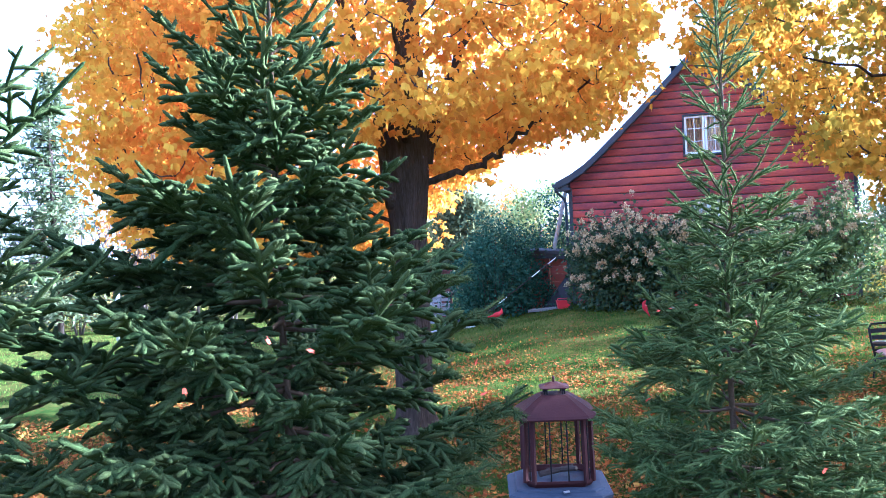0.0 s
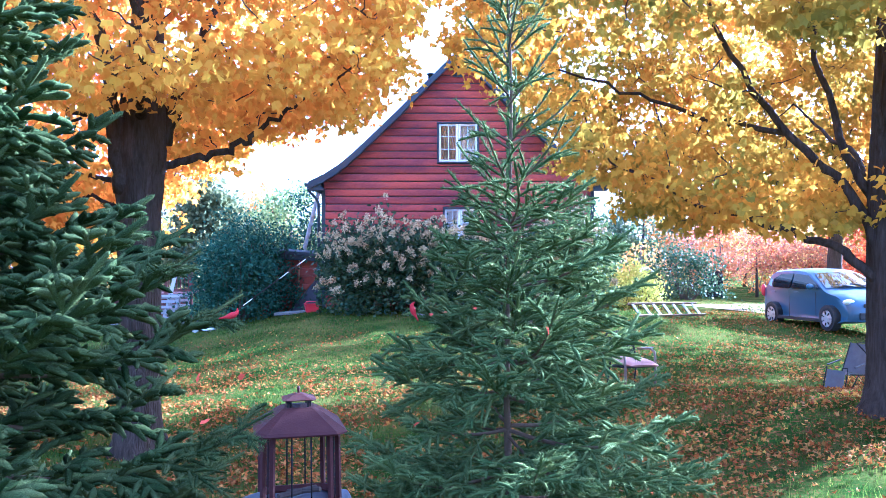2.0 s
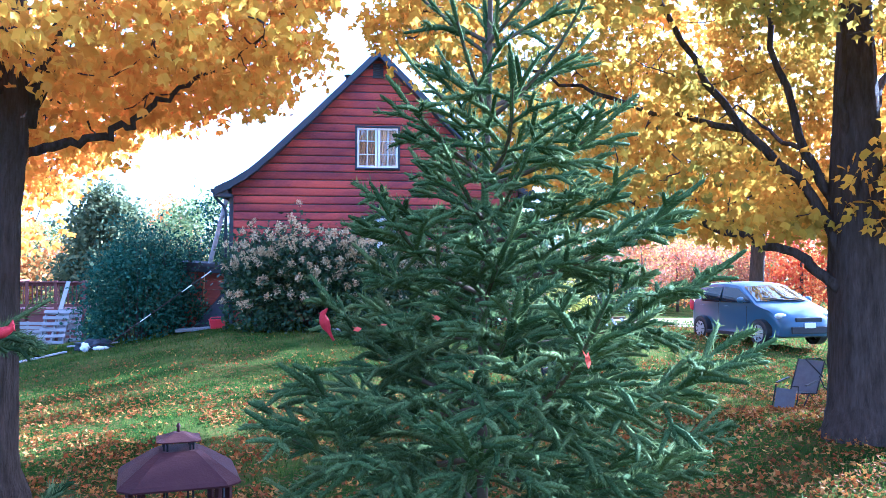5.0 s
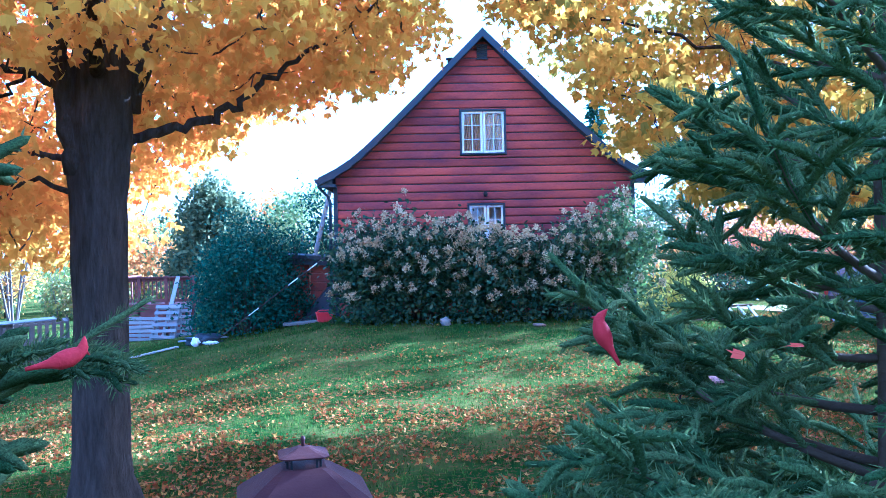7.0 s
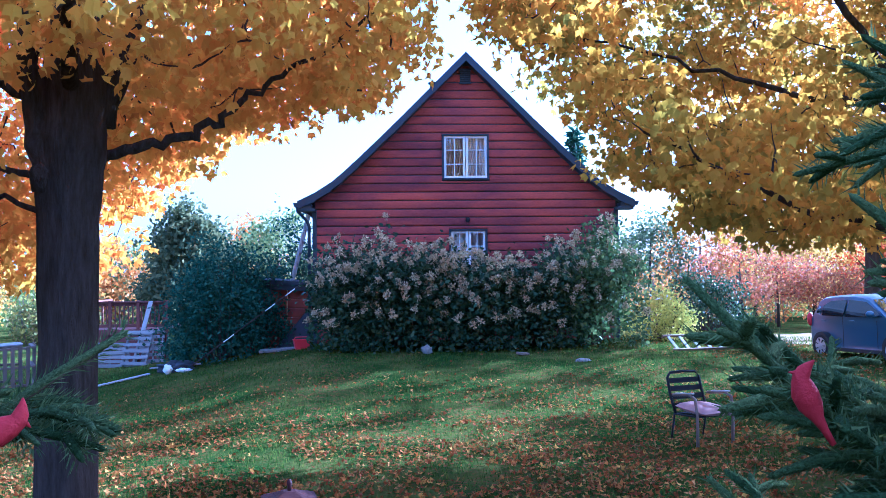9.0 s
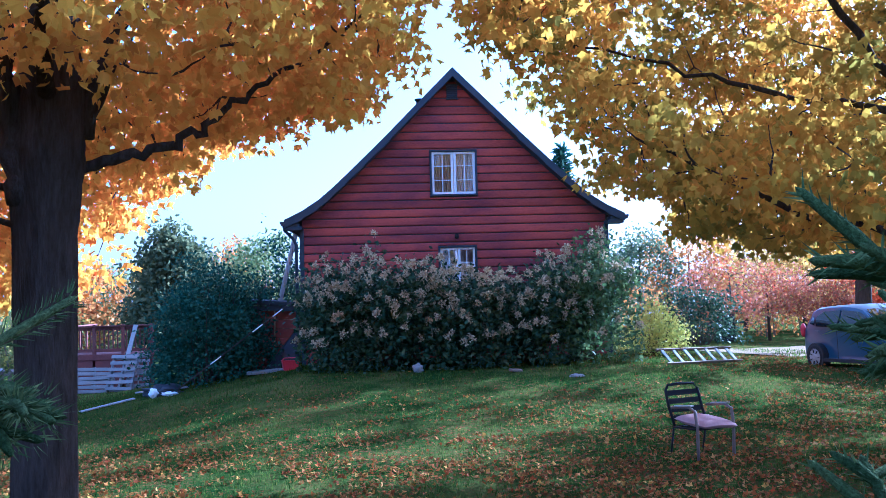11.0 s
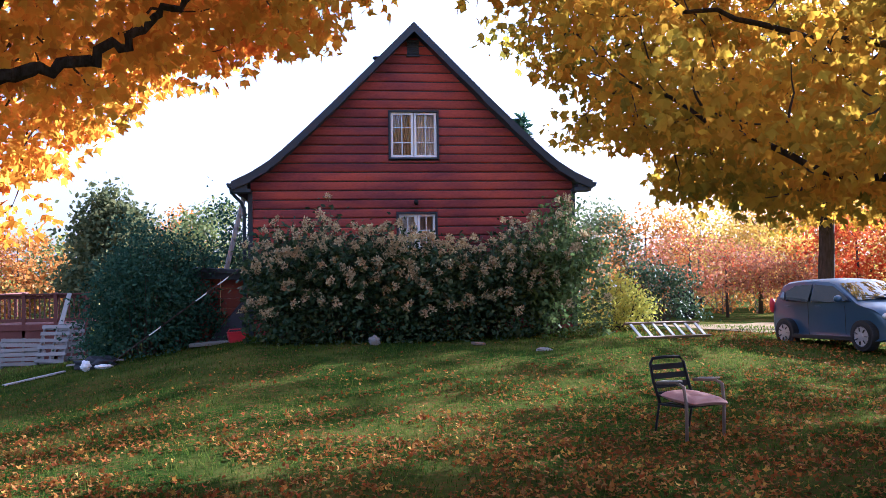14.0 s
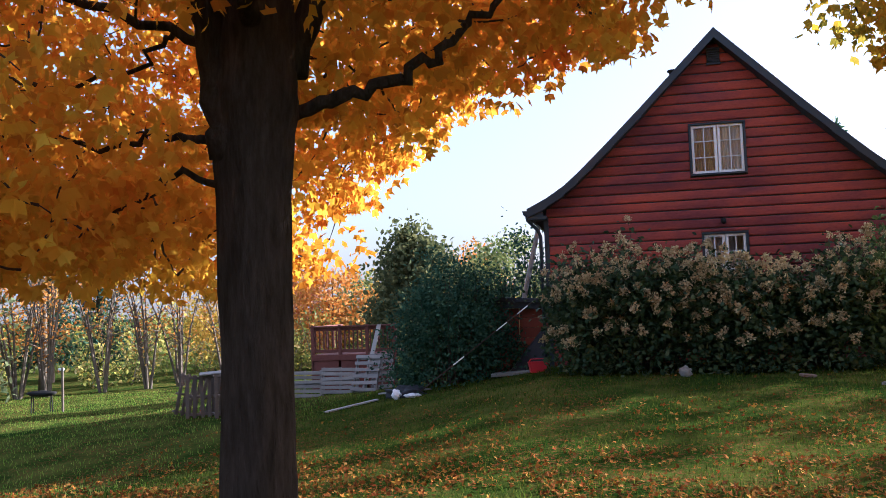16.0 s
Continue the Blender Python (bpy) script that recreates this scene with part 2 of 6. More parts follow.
M_TYRE = surface("black_rubber", [(0.012, 0.012, 0.012), (0.025, 0.025, 0.025)], 8.0, (1, 1, 1), 0.8)
M_RIM = surface("silver_wheel_cover", [(0.45, 0.46, 0.48), (0.6, 0.6, 0.62)], 6.0, (1, 1, 1), 0.35, 0.6, 0.0)
M_PLASTIC = surface("black_plastic", [(0.015, 0.015, 0.016), (0.03, 0.03, 0.03)], 8.0, (1, 1, 1), 0.5)
M_LAMP = glass("clear_headlamp", (0.75, 0.75, 0.72), 0.1, 0.2)
M_PALLET = surface("grey_pallet_wood", [(0.2, 0.18, 0.165), (0.36, 0.34, 0.31)], 3.0, (1, 1, 1), 0.9, 0, 0.4, 30.0, 0.2, 0.5)
M_DARKPALLET = surface("brown_pallet_wood", [(0.09, 0.065, 0.05), (0.18, 0.14, 0.11)], 3.0, (1, 1, 1), 0.9, 0, 0.4, 30.0, 0.2, 0.4)
M_DECK = surface("red_brown_deck_wood", [(0.1, 0.035, 0.028), (0.2, 0.075, 0.055)], 3.0, (1, 1, 1), 0.8, 0, 0.3, 30.0, 0.25, 0.4)
M_SILVERWOOD = surface("weathered_pale_wood", [(0.26, 0.24, 0.21), (0.42, 0.39, 0.35)], 3.0, (1, 1, 1), 0.9, 0, 0.4, 30.0, 0.2)
M_BAG = surface("white_plastic_sack", [(0.65, 0.66, 0.68), (0.82, 0.82, 0.82)], 6.0, (1, 1, 1), 0.5, 0, 0.5, 20.0, 0.4)
M_RED = surface("red_plastic", [(0.5, 0.02, 0.035), (0.62, 0.05, 0.06)], 6.0, (1, 1, 1), 0.45, 0, 0.2, 30.0, 0.4)
M_BIRDRED = surface("red_painted_ornament", [(0.336, 0.01, 0.013), (0.44, 0.021, 0.023)], 20.0, (1, 1, 1), 0.7, 0, 0.4, 120.0, 0.3)
M_TARP = surface("dark_tarp", [(0.008, 0.009, 0.012), (0.02, 0.02, 0.025)], 4.0, (1, 1, 1), 0.6, 0, 0.4, 12.0, 0.4)
M_ROCK = surface("pale_field_stone", [(0.15, 0.144, 0.128), (0.252, 0.24, 0.215)], 8.0, (1, 1, 1), 0.9, 0, 0.6, 40.0, 0.2)
M_SLING = surface("grey_sling_fabric", [(0.1, 0.095, 0.095), (0.17, 0.16, 0.16)], 8.0, (1, 1, 1), 0.95, 0, 0.3, 120.0, 0.05)
M_ROPE = surface("yellow_rope", [(0.5, 0.35, 0.12), (0.6, 0.45, 0.2)], 8.0)


def lawn_material():
    m = bpy.data.materials.new("lawn")
    m.use_nodes = True
    nt = m.node_tree
    p = nt.nodes["Principled BSDF"]
    green = ramp(nt, noise_tex(nt, 1.2, 6.0), [(0.011, 0.027, 0.004), (0.024, 0.048, 0.008), (0.05, 0.076, 0.013)])
    blades = noise_tex(nt, 55.0, 6.0, (1, 1, 1), 0.8)
    green = mixed(nt, green, ramp(nt, blades, [(0.3, 0.3, 0.3), (1, 1, 1), (1.5, 1.5, 1.2)]), 0.7, 'MULTIPLY')
    straw = ramp(nt, noise_tex(nt, 9.0, 6.0, (1, 1, 1), 0.8), [(0.07, 0.1, 0.016), (0.12, 0.12, 0.025), (0.15, 0.1, 0.03)])
    k = nt.nodes.new("ShaderNodeMapRange")
    k.inputs["From Min"].default_value, k.inputs["From Max"].default_value = 0.45, 0.65
    k.inputs["To Max"].default_value = 0.6
    nt.links.new(noise_tex(nt, 0.7, 6.0), k.inputs["Value"])
    col = mixed(nt, green, straw, k.outputs[0])
    bits = nt.nodes.new("ShaderNodeMapRange")
    bits.inputs["From Min"].default_value, bits.inputs["From Max"].default_value = 0.53, 0.58
    nt.links.new(noise_tex(nt, 16.0, 4.0, (1, 1, 1), 0.7), bits.inputs["Value"])
    lots = nt.nodes.new("ShaderNodeMapRange")
    lots.inputs["From Min"].default_value, lots.inputs["From Max"].default_value = 0.36, 0.56
    lots.inputs["To Max"].default_value = 0.75
    nt.links.new(noise_tex(nt, 0.4, 5.0), lots.inputs["Value"])
    both = nt.nodes.new("ShaderNodeMath")
    both.operation = 'MULTIPLY'
    nt.links.new(bits.outputs[0], both.inputs[0])
    nt.links.new(lots.outputs[0], both.inputs[1])
    col = mixed(nt, col, ramp(nt, noise_tex(nt, 30.0, 3.0), [(0.07, 0.025, 0.014), (0.16, 0.06, 0.025), (0.22, 0.11, 0.04)]), both.outputs[0])
    nt.links.new(col, p.inputs["Base Color"])
    p.inputs["Roughness"].default_value = 1.0
    p.inputs["Specular IOR Level"].default_value = 0.0
    b = nt.nodes.new("ShaderNodeBump")
    b.inputs["Strength"].default_value, b.inputs["Distance"].default_value = 0.8, 0.04
    nt.links.new(blades, b.inputs["Height"])
    nt.links.new(b.outputs[0], p.inputs["Normal"])
    return m


M_LAWN = lawn_material()
M_GRAVEL = surface("pale_gravel", [(0.15, 0.108, 0.063), (0.24, 0.18, 0.105), (0.315, 0.245, 0.154)], 1.5, (1, 1, 1), 0.95, 0, 0.7, 60.0, 0.0, 0, 0.5)


# ---- mesh tools ----
class Geo:
    """Gathers triangles for one mesh."""

    def __init__(self):
        self.v, self.t, self.n = [], [], 0

    def add(self, v, t):
        v = np.asarray(v, float).reshape(-1, 3)
        self.v.append(v)
        self.t.append(np.asarray(t, int).reshape(-1, 3) + self.n)
        self.n += len(v)
        return self

    def box(self, centre, size, rot=None, bevel=0.006):
        """A box with chamfered edges."""
        h = np.array(size, float) / 2
        b = min(bevel, 0.45 * h.min() * 2 * 0.5)
        v, key = [], {}
        for sx in (-1, 1):
            for sy in (-1, 1):
                for sz in (-1, 1):
                    for ax in range(3):
                        p = np.array([sx, sy, sz]) * (h - b)
                        p[ax] = (sx, sy, sz)[ax] * h[ax]
                        key[(sx, sy, sz, ax)] = len(v)
                        v.append(p)
        t = []
        def quad(a, b2, c, d):
            t.extend([(a, b2, c), (a, c, d)])
        s2 = [(-1, -1), (1, -1), (1, 1), (-1, 1)]
        for ax in range(3):
            o = [i for i in range(3) if i != ax]
            for s in (-1, 1):
                ids = []
                for a, b2 in s2:
                    c = [0, 0, 0]
                    c[ax], c[o[0]], c[o[1]] = s, a, b2
                    ids.append(key[(*c, ax)])
                quad(*ids)
            for a in (-1, 1):
                for b2 in (-1, 1):
                    c0, c1 = [0, 0, 0], [0, 0, 0]
                    c0[ax], c1[ax] = -1, 1
                    for c in (c0, c1):
                        c[o[0]], c[o[1]] = a, b2
                    quad(key[(*c0, o[0])], key[(*c1, o[0])], key[(*c1, o[1])], key[(*c0, o[1])])
        for sx in (-1, 1):
            for sy in (-1, 1):
                for sz in (-1, 1):
                    t.append([key[(sx, sy, sz, a)] for a in range(3)])
        v = np.array(v)
        if rot is not None:
            v = v @ np.array(Euler([radians(a) for a in rot]).to_matrix()).T
        return self.add(v + np.array(centre, float), t)

    def beam(self, a, b, w, h, bevel=0.004, up=(0, 0, 1)):
        """A bar of section w by h from a to b."""
        a, b = np.array(a, float), np.array(b, float)
        d = b - a
        n = np.linalg.norm(d)
        d = d / n
        u = np.cross(np.array(up, float), d)
        if np.linalg.norm(u) < 1e-3:
            u = np.cross(np.array((1.0, 0.0, 0.0)), d)
        u /= np.linalg.norm(u)
        w2 = np.cross(d, u)
        g = Geo().box((0, 0, 0), (n, w, h), None, bevel)
        v = g.v[0]
        return self.add(v[:, :1] * d + v[:, 1:2] * u + v[:, 2:] * w2 + (a + b) / 2, g.t[0])

    def tube(self, pts, radii, sides=8, cap=True, rough=0.0, rng=None):
        pts = np.array(pts, float)
        k = len(pts)
        radii = np.broadcast_to(np.array(radii, float), (k,))
        tan = np.gradient(pts, axis=0)
        tan /= np.linalg.norm(tan, axis=1)[:, None] + 1e-12
        ref = np.array((0.0, 0, 1)) if abs(tan[0][2]) < 0.9 else np.array((1.0, 0, 0))
        ang = np.linspace(0, 2 * np.pi, sides, endpoint=False)
        rings = []
        for i in range(k):
            u = np.cross(ref, tan[i])
            u /= np.linalg.norm(u) + 1e-12
            w = np.cross(tan[i], u)
            ref = np.cross(tan[i], u) if abs(np.dot(ref, tan[i])) > 0.95 else ref
            r = radii[i] * (1 + (rng.normal(0, rough, sides) if rough else 0))
            rings.append(pts[i] + (np.cos(ang) * r)[:, None] * u + (np.sin(ang) * r)[:, None] * w)
        v = np.concatenate(rings)
        t = []
        for i in range(k - 1):
            for j in range(sides):
                a, b = i * sides + j, i * sides + (j + 1) % sides
                t += [(a, b, b + sides), (a, b + sides, a + sides)]
        if cap:
            c0, c1 = len(v), len(v) + 1
            v = np.concatenate([v, pts[:1], pts[-1:]])
            for j in range(sides):
                t += [(c0, (j + 1) % sides, j), (c1, (k - 1) * sides + j, (k - 1) * sides + (j + 1) % sides)]
        return self.add(v, t)

    def lathe(self, profile, centre=(0, 0, 0), sides=24, axis='z'):
        pr = np.array(profile, float)
        ang = np.linspace(0, 2 * np.pi, sides, endpoint=False)
        v = np.stack([np.outer(pr[:, 0], np.cos(ang)), np.outer(pr[:, 0], np.sin(ang)), np.repeat(pr[:, 1:2], sides, 1)], -1).reshape(-1, 3)
        if axis == 'x':
            v = v[:, [2, 0, 1]]
        t = []
        for i in range(len(pr) - 1):
            for j in range(sides):
                a, b = i * sides + j, i * sides + (j + 1) % sides
                t += [(a, b, b + sides), (a, b + sides, a + sides)]
        return self.add(v + np.array(centre, float), t)

    def blob(self, centre, radii, seed=0, rough=0.15, freq=2.0, rings=10, sides=14):
        """An uneven rounded lump."""
        v, t = [], []
        for i in range(rings + 1):
            th = math.pi * i / rings
            for j in range(sides):
                ph = 2 * math.pi * j / sides
                d = Vector((math.sin(th) * math.cos(ph), math.sin(th) * math.sin(ph), math.cos(th)))
                k = 1 + rough * noise.noise(d * freq + Vector((seed * 7.1, seed * 3.3, 0)))
                v.append([d.x * radii[0] * k + centre[0], d.y * radii[1] * k + centre[1], d.z * radii[2] * k + centre[2]])
        for i in range(rings):
            for j in range(sides):
                a, b = i * sides + j, i * sides + (j + 1) % sides
                t += [(a, b + sides, b), (a, a + sides, b + sides)]
        return self.add(v, t)

    def mesh(self, name, smooth=False):
        v, t = np.concatenate(self.v), np.concatenate(self.t)
        me = bpy.data.meshes.new(name)
        me.vertices.add(len(v))
        me.vertices.foreach_set("co", v.ravel())
        me.loops.add(3 * len(t))
        me.loops.foreach_set("vertex_index", t.ravel().astype(np.int32))
        me.polygons.add(len(t))
        me.polygons.foreach_set("loop_start", np.arange(0, 3 * len(t), 3, dtype=np.int32))
        me.polygons.foreach_set("use_smooth", np.full(len(t), smooth))
        me.update(calc_edges=True)
        return me


def part(name, geo, material, parent=None, label="", smooth=False, mesh=None):
    """One mesh object, under a thing or a part where one is given."""
    me = mesh or geo.mesh(name, smooth)
    if not me.materials:
        me.materials.append(material)
    ob = new(name, me)
    if parent is not None:
        ob.parent = parent
    return tagged(ob, label)


def thing(name, at, label, category, rz=0.0, group="", kind="", tilt=(0, 0)):
    """An Empty at a thing's base, to hold its parts."""
    ob = new(name)
    ob.empty_display_size = 0.1
    ob.matrix_basis = pose(*at, tilt[0], tilt[1], rz)
    return tagged(ob, label, category, group, kind)


def solid(name, geo, material, label, category, kind="", group="", smooth=False):
    return tagged(part(name, geo, material, None, "", smooth), label, category, group, kind)


LEAF5 = np.array([(0, 0.05, 0)] + [(math.sin(radians(a)) * r, 0.35 + math.cos(radians(a)) * r, 0.0) for a, r in
                 ((118, 0.45), (55, 0.6), (24, 0.32), (0, 0.68), (-24, 0.32), (-55, 0.6), (-118, 0.45))])
LEAF5[:, 2] = 0.12 * np.abs(LEAF5[:, 0]) - 0.15 * LEAF5[:, 1] ** 2
LEAF5_T = [(0, i, i + 1) for i in range(1, 7)]
OVAL = np.array([(0, 0, 0), (0.28, 0.35, 0.06), (0.2, 0.75, 0.0), (0, 1.0, -0.08), (-0.2, 0.75, 0.0), (-0.28, 0.35, 0.06)])
OVAL_T = [(0, 1, 5), (1, 2, 5), (2, 4, 5), (2, 3, 4)]


LEAF3 = np.array([(0, 0, 0), (0.5, 0.35, 0.12), (0.17, 0.5, 0.0), (0, 1.0, 0.1), (-0.17, 0.5, 0.0), (-0.5, 0.35, 0.12)])
LEAF3_T = [(0, 1, 2), (0, 2, 4), (2, 3, 4), (0, 4, 5)]


def turned(rng, n, lean=1.0):
    """Random turns; lean 0 keeps the leaves flat, 1 tips them any way."""
    nrm = rng.normal(0, 1, (n, 3)) * [lean, lean, 1] + [0, 0, 0.35]
    nrm /= np.linalg.norm(nrm, axis=1)[:, None]
    a = rng.normal(0, 1, (n, 3))
    u = np.cross(a, nrm)
    u /= np.linalg.norm(u, axis=1)[:, None]
    w = np.cross(nrm, u)
    return np.stack([u, w, nrm], -1)


def hanging(rng, n):
    """Turns of leaves that hang from their stalks, tips down, facing any way."""
    w = rng.normal(0, 0.55, (n, 3)) + [0, 0, -0.75]
    w /= np.linalg.norm(w, axis=1)[:, None]
    u = np.cross(w, rng.normal(0, 1, (n, 3)))
    u /= np.linalg.norm(u, axis=1)[:, None]
    return np.stack([u, w, np.cross(u, w)], -1)


def scatter(geo, rng, p, size, leaf, tris, lean=1.0, hang=False):
    """Lays one leaf at each point."""
    n = len(p)
    if n == 0:
        return geo
    r = hanging(rng, n) if hang else turned(rng, n, lean)
    s = np.broadcast_to(size, (n,))
    v = np.einsum('nij,kj->nki', r, leaf) * s[:, None, None] + p[:, None]
    t = np.array(tris)[None] + (np.arange(n) * len(leaf))[:, None, None]
    return geo.add(v.reshape(-1, 3), t.reshape(-1, 3))


# ---- ground ----
PROFILE_Y = [-60, -30, -24.7, -21, -19, -17, -15, -13, -10, -7, -4, 0, 10, 40, 120, 400]
PROFILE_Z = [0.6, 0.5, 0.3, 0.05, -0.25, -0.57, -0.66, -0.62, -0.52, -0.38, -0.05, 0.02, -0.1, -0.5, -0.8, 0.0]


def ground_z(x, y):
    """Height of the lawn: it falls from the spruces, then rises to the house mound and drops off to both sides."""
    z = sum(np.interp(y + d, PROFILE_Y, PROFILE_Z) for d in (-0.9, -0.3, 0.3, 0.9)) / 4
    w = np.clip((y + 14) / 9, 0, 1)
    w = w * w * (3 - 2 * w)
    left, right = np.maximum(-3.5 - x, 0), np.maximum(x - 3.5, 0)
    rise = np.clip((x - 2.2) / 2.4, 0, 1)
    rise = 0.38 * rise * rise * (3 - 2 * rise) * np.exp(-((y + 13) / 1.85) ** 2)
    return z + rise - w * (2.0 * (1 - np.exp(-left * 0.085)) + 0.9 * (1 - np.exp(-right * 0.1)))


def on_ground(x, y, up=0.0):
    return (x, y, float(ground_z(x, y)) + up)


def sheet(xs, ys, lift=0.0, bumpy=0.0):
    X, Y = np.meshgrid(xs, ys)
    Z = ground_z(X, Y) + lift
    if bumpy:
        Z = Z + bumpy * np.sin(X * 2.3 + Y * 0.7) * np.sin(Y * 1.9 - X * 0.6)
    v = np.stack([X, Y, Z], -1).reshape(-1, 3)
    nx = len(xs)
    i, j = np.meshgrid(np.arange(len(xs) - 1), np.arange(len(ys) - 1))
    a = (j * nx + i).ravel()
    t = np.concatenate([np.stack([a, a + 1, a + nx + 1], -1), np.stack([a, a + nx + 1, a + nx], -1)])
    return Geo().add(v, t)


def spaced(lo, hi, a, b, step, far):
    near = np.arange(a, b + 1e-6, step)
    left = a - np.geomspace(1.0, a - lo, far)[::-1]
    right = b + np.geomspace(1.0, hi - b, far)
    return np.concatenate([left, near, right])


solid("ground", sheet(spaced(-1500, 1500, -24, 24, 0.5, 22), spaced(-900, 2500, -28, 24, 0.5, 22), 0.0, 0.012), M_LAWN,
      "green autumn lawn strewn with leaves", "lawn", "structure", smooth=True)
dx = np.linspace(-0.5, 0.5, 9)
drive = Geo()
path = [(8.2, 3.2), (11.5, 5.5), (16, 9), (24, 12), (40, 14), (70, 15)]
pts = []
for i in range(41):
    f = i / 40 * (len(path) - 1)
    k = min(int(f), len(path) - 2)
    c = np.array(path[k]) * (1 - f + k) + np.array(path[k + 1]) * (f - k)
    d = np.array(path[k + 1]) - np.array(path[k])
    d = d / np.linalg.norm(d)
    wid = 3.4 + 0.3 * math.sin(i * 1.7)
    for s in dx:
        q = c + np.array((-d[1], d[0])) * s * wid
        pts.append((q[0], q[1], float(ground_z(q[0], q[1])) + 0.02))
drive.add(pts, [tri for i in range(40) for j in range(8) for tri in ((i * 9 + j, i * 9 + j + 1, i * 9 + j + 10), (i * 9 + j, i * 9 + j + 10, i * 9 + j + 9))])
solid("road", drive, M_GRAVEL, "pale gravel drive beside the lawn", "drive", "structure", smooth=True)

# ---- house ----
ROOF = [(0.0, 7.06), (1.56, 5.5), (2.2, 4.88), (2.63, 4.47), (3.0, 4.13), (3.3, 3.88), (3.69, 3.63), (4.12, 3.42)]
ROOF_X, ROOF_Z = [p[0] for p in ROOF], [p[1] for p in ROOF]


def roof_half(z):
    """Half width of the gable under the roof at height z."""
    return float(np.interp(z + 0.1, ROOF_Z[::-1], ROOF_X[::-1]))


WALL_HALF = 3.7
house = thing("house", (0, 0, 0), "red log-sided house with flared dark roof behind hydrangeas", "house")
OPENINGS = [(-0.56, 0.54, 4.01, 5.08), (-0.4, 0.48, 1.56, 2.72)]

# backing walls
wall = Geo()


def gable_sheet(geo, y, holes):
    """A gable wall as strips, with openings cut through it."""
    levels = sorted(set([-0.4, 6.95] + [round(-0.4 + 0.1 * i, 3) for i in range(74)] + [h for o in holes for h in o[2:]]))
    for z0, z1 in zip(levels, levels[1:]):
        if z1 - z0 < 1e-4:
            continue
        a0, a1 = min(WALL_HALF, roof_half(z0)), min(WALL_HALF, roof_half(z1))
        cuts = [(-1, -1)] + [(o[0], o[1]) for o in holes if o[2] <= z0 + 1e-6 and o[3] >= z1 - 1e-6]
        edges = [(-a0, -a1)]
        for c in cuts[1:]:
            edges += [(c[0], c[0]), (c[1], c[1])]
        edges.append((a0, a1))
        for i in range(0, len(edges), 2):
            (l0, l1), (r0, r1) = edges[i], edges[i + 1]
            geo.add([(l0, y, z0), (r0, y, z0), (r1, y, z1), (l1, y, z1)], [(0, 1, 2), (0, 2, 3)])


gable_sheet(wall, 0.0, OPENINGS)
gable_sheet(wall, 0.18, OPENINGS)
for x0, x1, z0, z1 in OPENINGS:
    for a, b in (((x0, z0), (x0, z1)), ((x0, z1), (x1, z1)), ((x1, z1), (x1, z0)), ((x1, z0), (x0, z0))):
        wall.add([(a[0], 0, a[1]), (b[0], 0, b[1]), (b[0], 0.18, b[1]), (a[0], 0.18, a[1])], [(0, 1, 2), (0, 2, 3)])
# dark backing colour stands in for the shade in the gaps between boards
gable_wall = part("wall", wall, M_TRIM, house)
back = Geo()
gable_sheet(back, 9.0, [])
gable_sheet(back, 8.82, [])
part("wall", back, M_ANNEX, house)
for s in (-1, 1):
    part("wall", Geo().box((s * (WALL_HALF - 0.09), 4.5, 1.55), (0.18, 8.6, 3.9)), M_ANNEX, house)
part("interior_floor", Geo().box((0, 4.5, 2.98), (7.0, 8.6, 0.15)), M_DARKROOM, house)

# one log-shaped board per course, broken at the windows
COURSE = 0.21
boards = []
z = -0.3
while z < 6.75:
    z1 = min(z + COURSE, 6.9)
    spans = [(None, None)]
    for x0, x1, a, b in OPENINGS:
        if a - 0.04 < z1 and b + 0.04 > z:
            spans = [(None, x0 - 0.04), (x1 + 0.04, None)]
            # courses that only touch an opening are notched above and below it
            if z < a - 0.04 or z1 > b + 0.04:
                lo, hi = (z, a - 0.04) if z < a - 0.04 else (b + 0.04, z1)
                boards.append((x0 - 0.037, x1 + 0.037, lo, hi))
    for l, r in spans:
        boards.append((l, r, z, z1))
    z += COURSE
rb = np.random.default_rng(5)
for l, r, z0, z1 in boards:
    g = Geo()
    ring = []
    bow = rb.normal(0, 0.004)
    for f, d in ((0.0, 0.002), (0.03, 0.03), (0.14, 0.04), (0.5, 0.045), (0.86, 0.04), (0.97, 0.03), (1.0, 0.002)):
        ring.append((z0 + (z1 - z0 - 0.02) * f, -d))
    left = [(-min(WALL_HALF + 0.03, roof_half(zz)) if l is None else l) for zz, _ in ring]
    right = [(min(WALL_HALF + 0.03, roof_half(zz)) if r is None else r) for zz, _ in ring]
    if min(b - a for a, b in zip(left, right)) < 0.05:
        continue
    n = 7
    cols = 2 if (right[0] - left[0]) < 1.5 else 5
    v = [(a + (b - a) * c / (cols - 1), d, zz + bow * math.sin(3.1 * c)) for c in range(cols) for (zz, d), a, b in zip(ring, left, right)]
    t = []
    for c in range(cols - 1):
        for i in range(n - 1):
            k = c * n + i
            t += [(k, k + n, k + n + 1), (k, k + n + 1, k + 1)]
    for c in (0, cols - 1):
        t += [(c * n, c * n + i, c * n + i + 1) for i in range(1, n - 1)]
    part("board", g.add(v, t), M_SIDING, gable_wall)

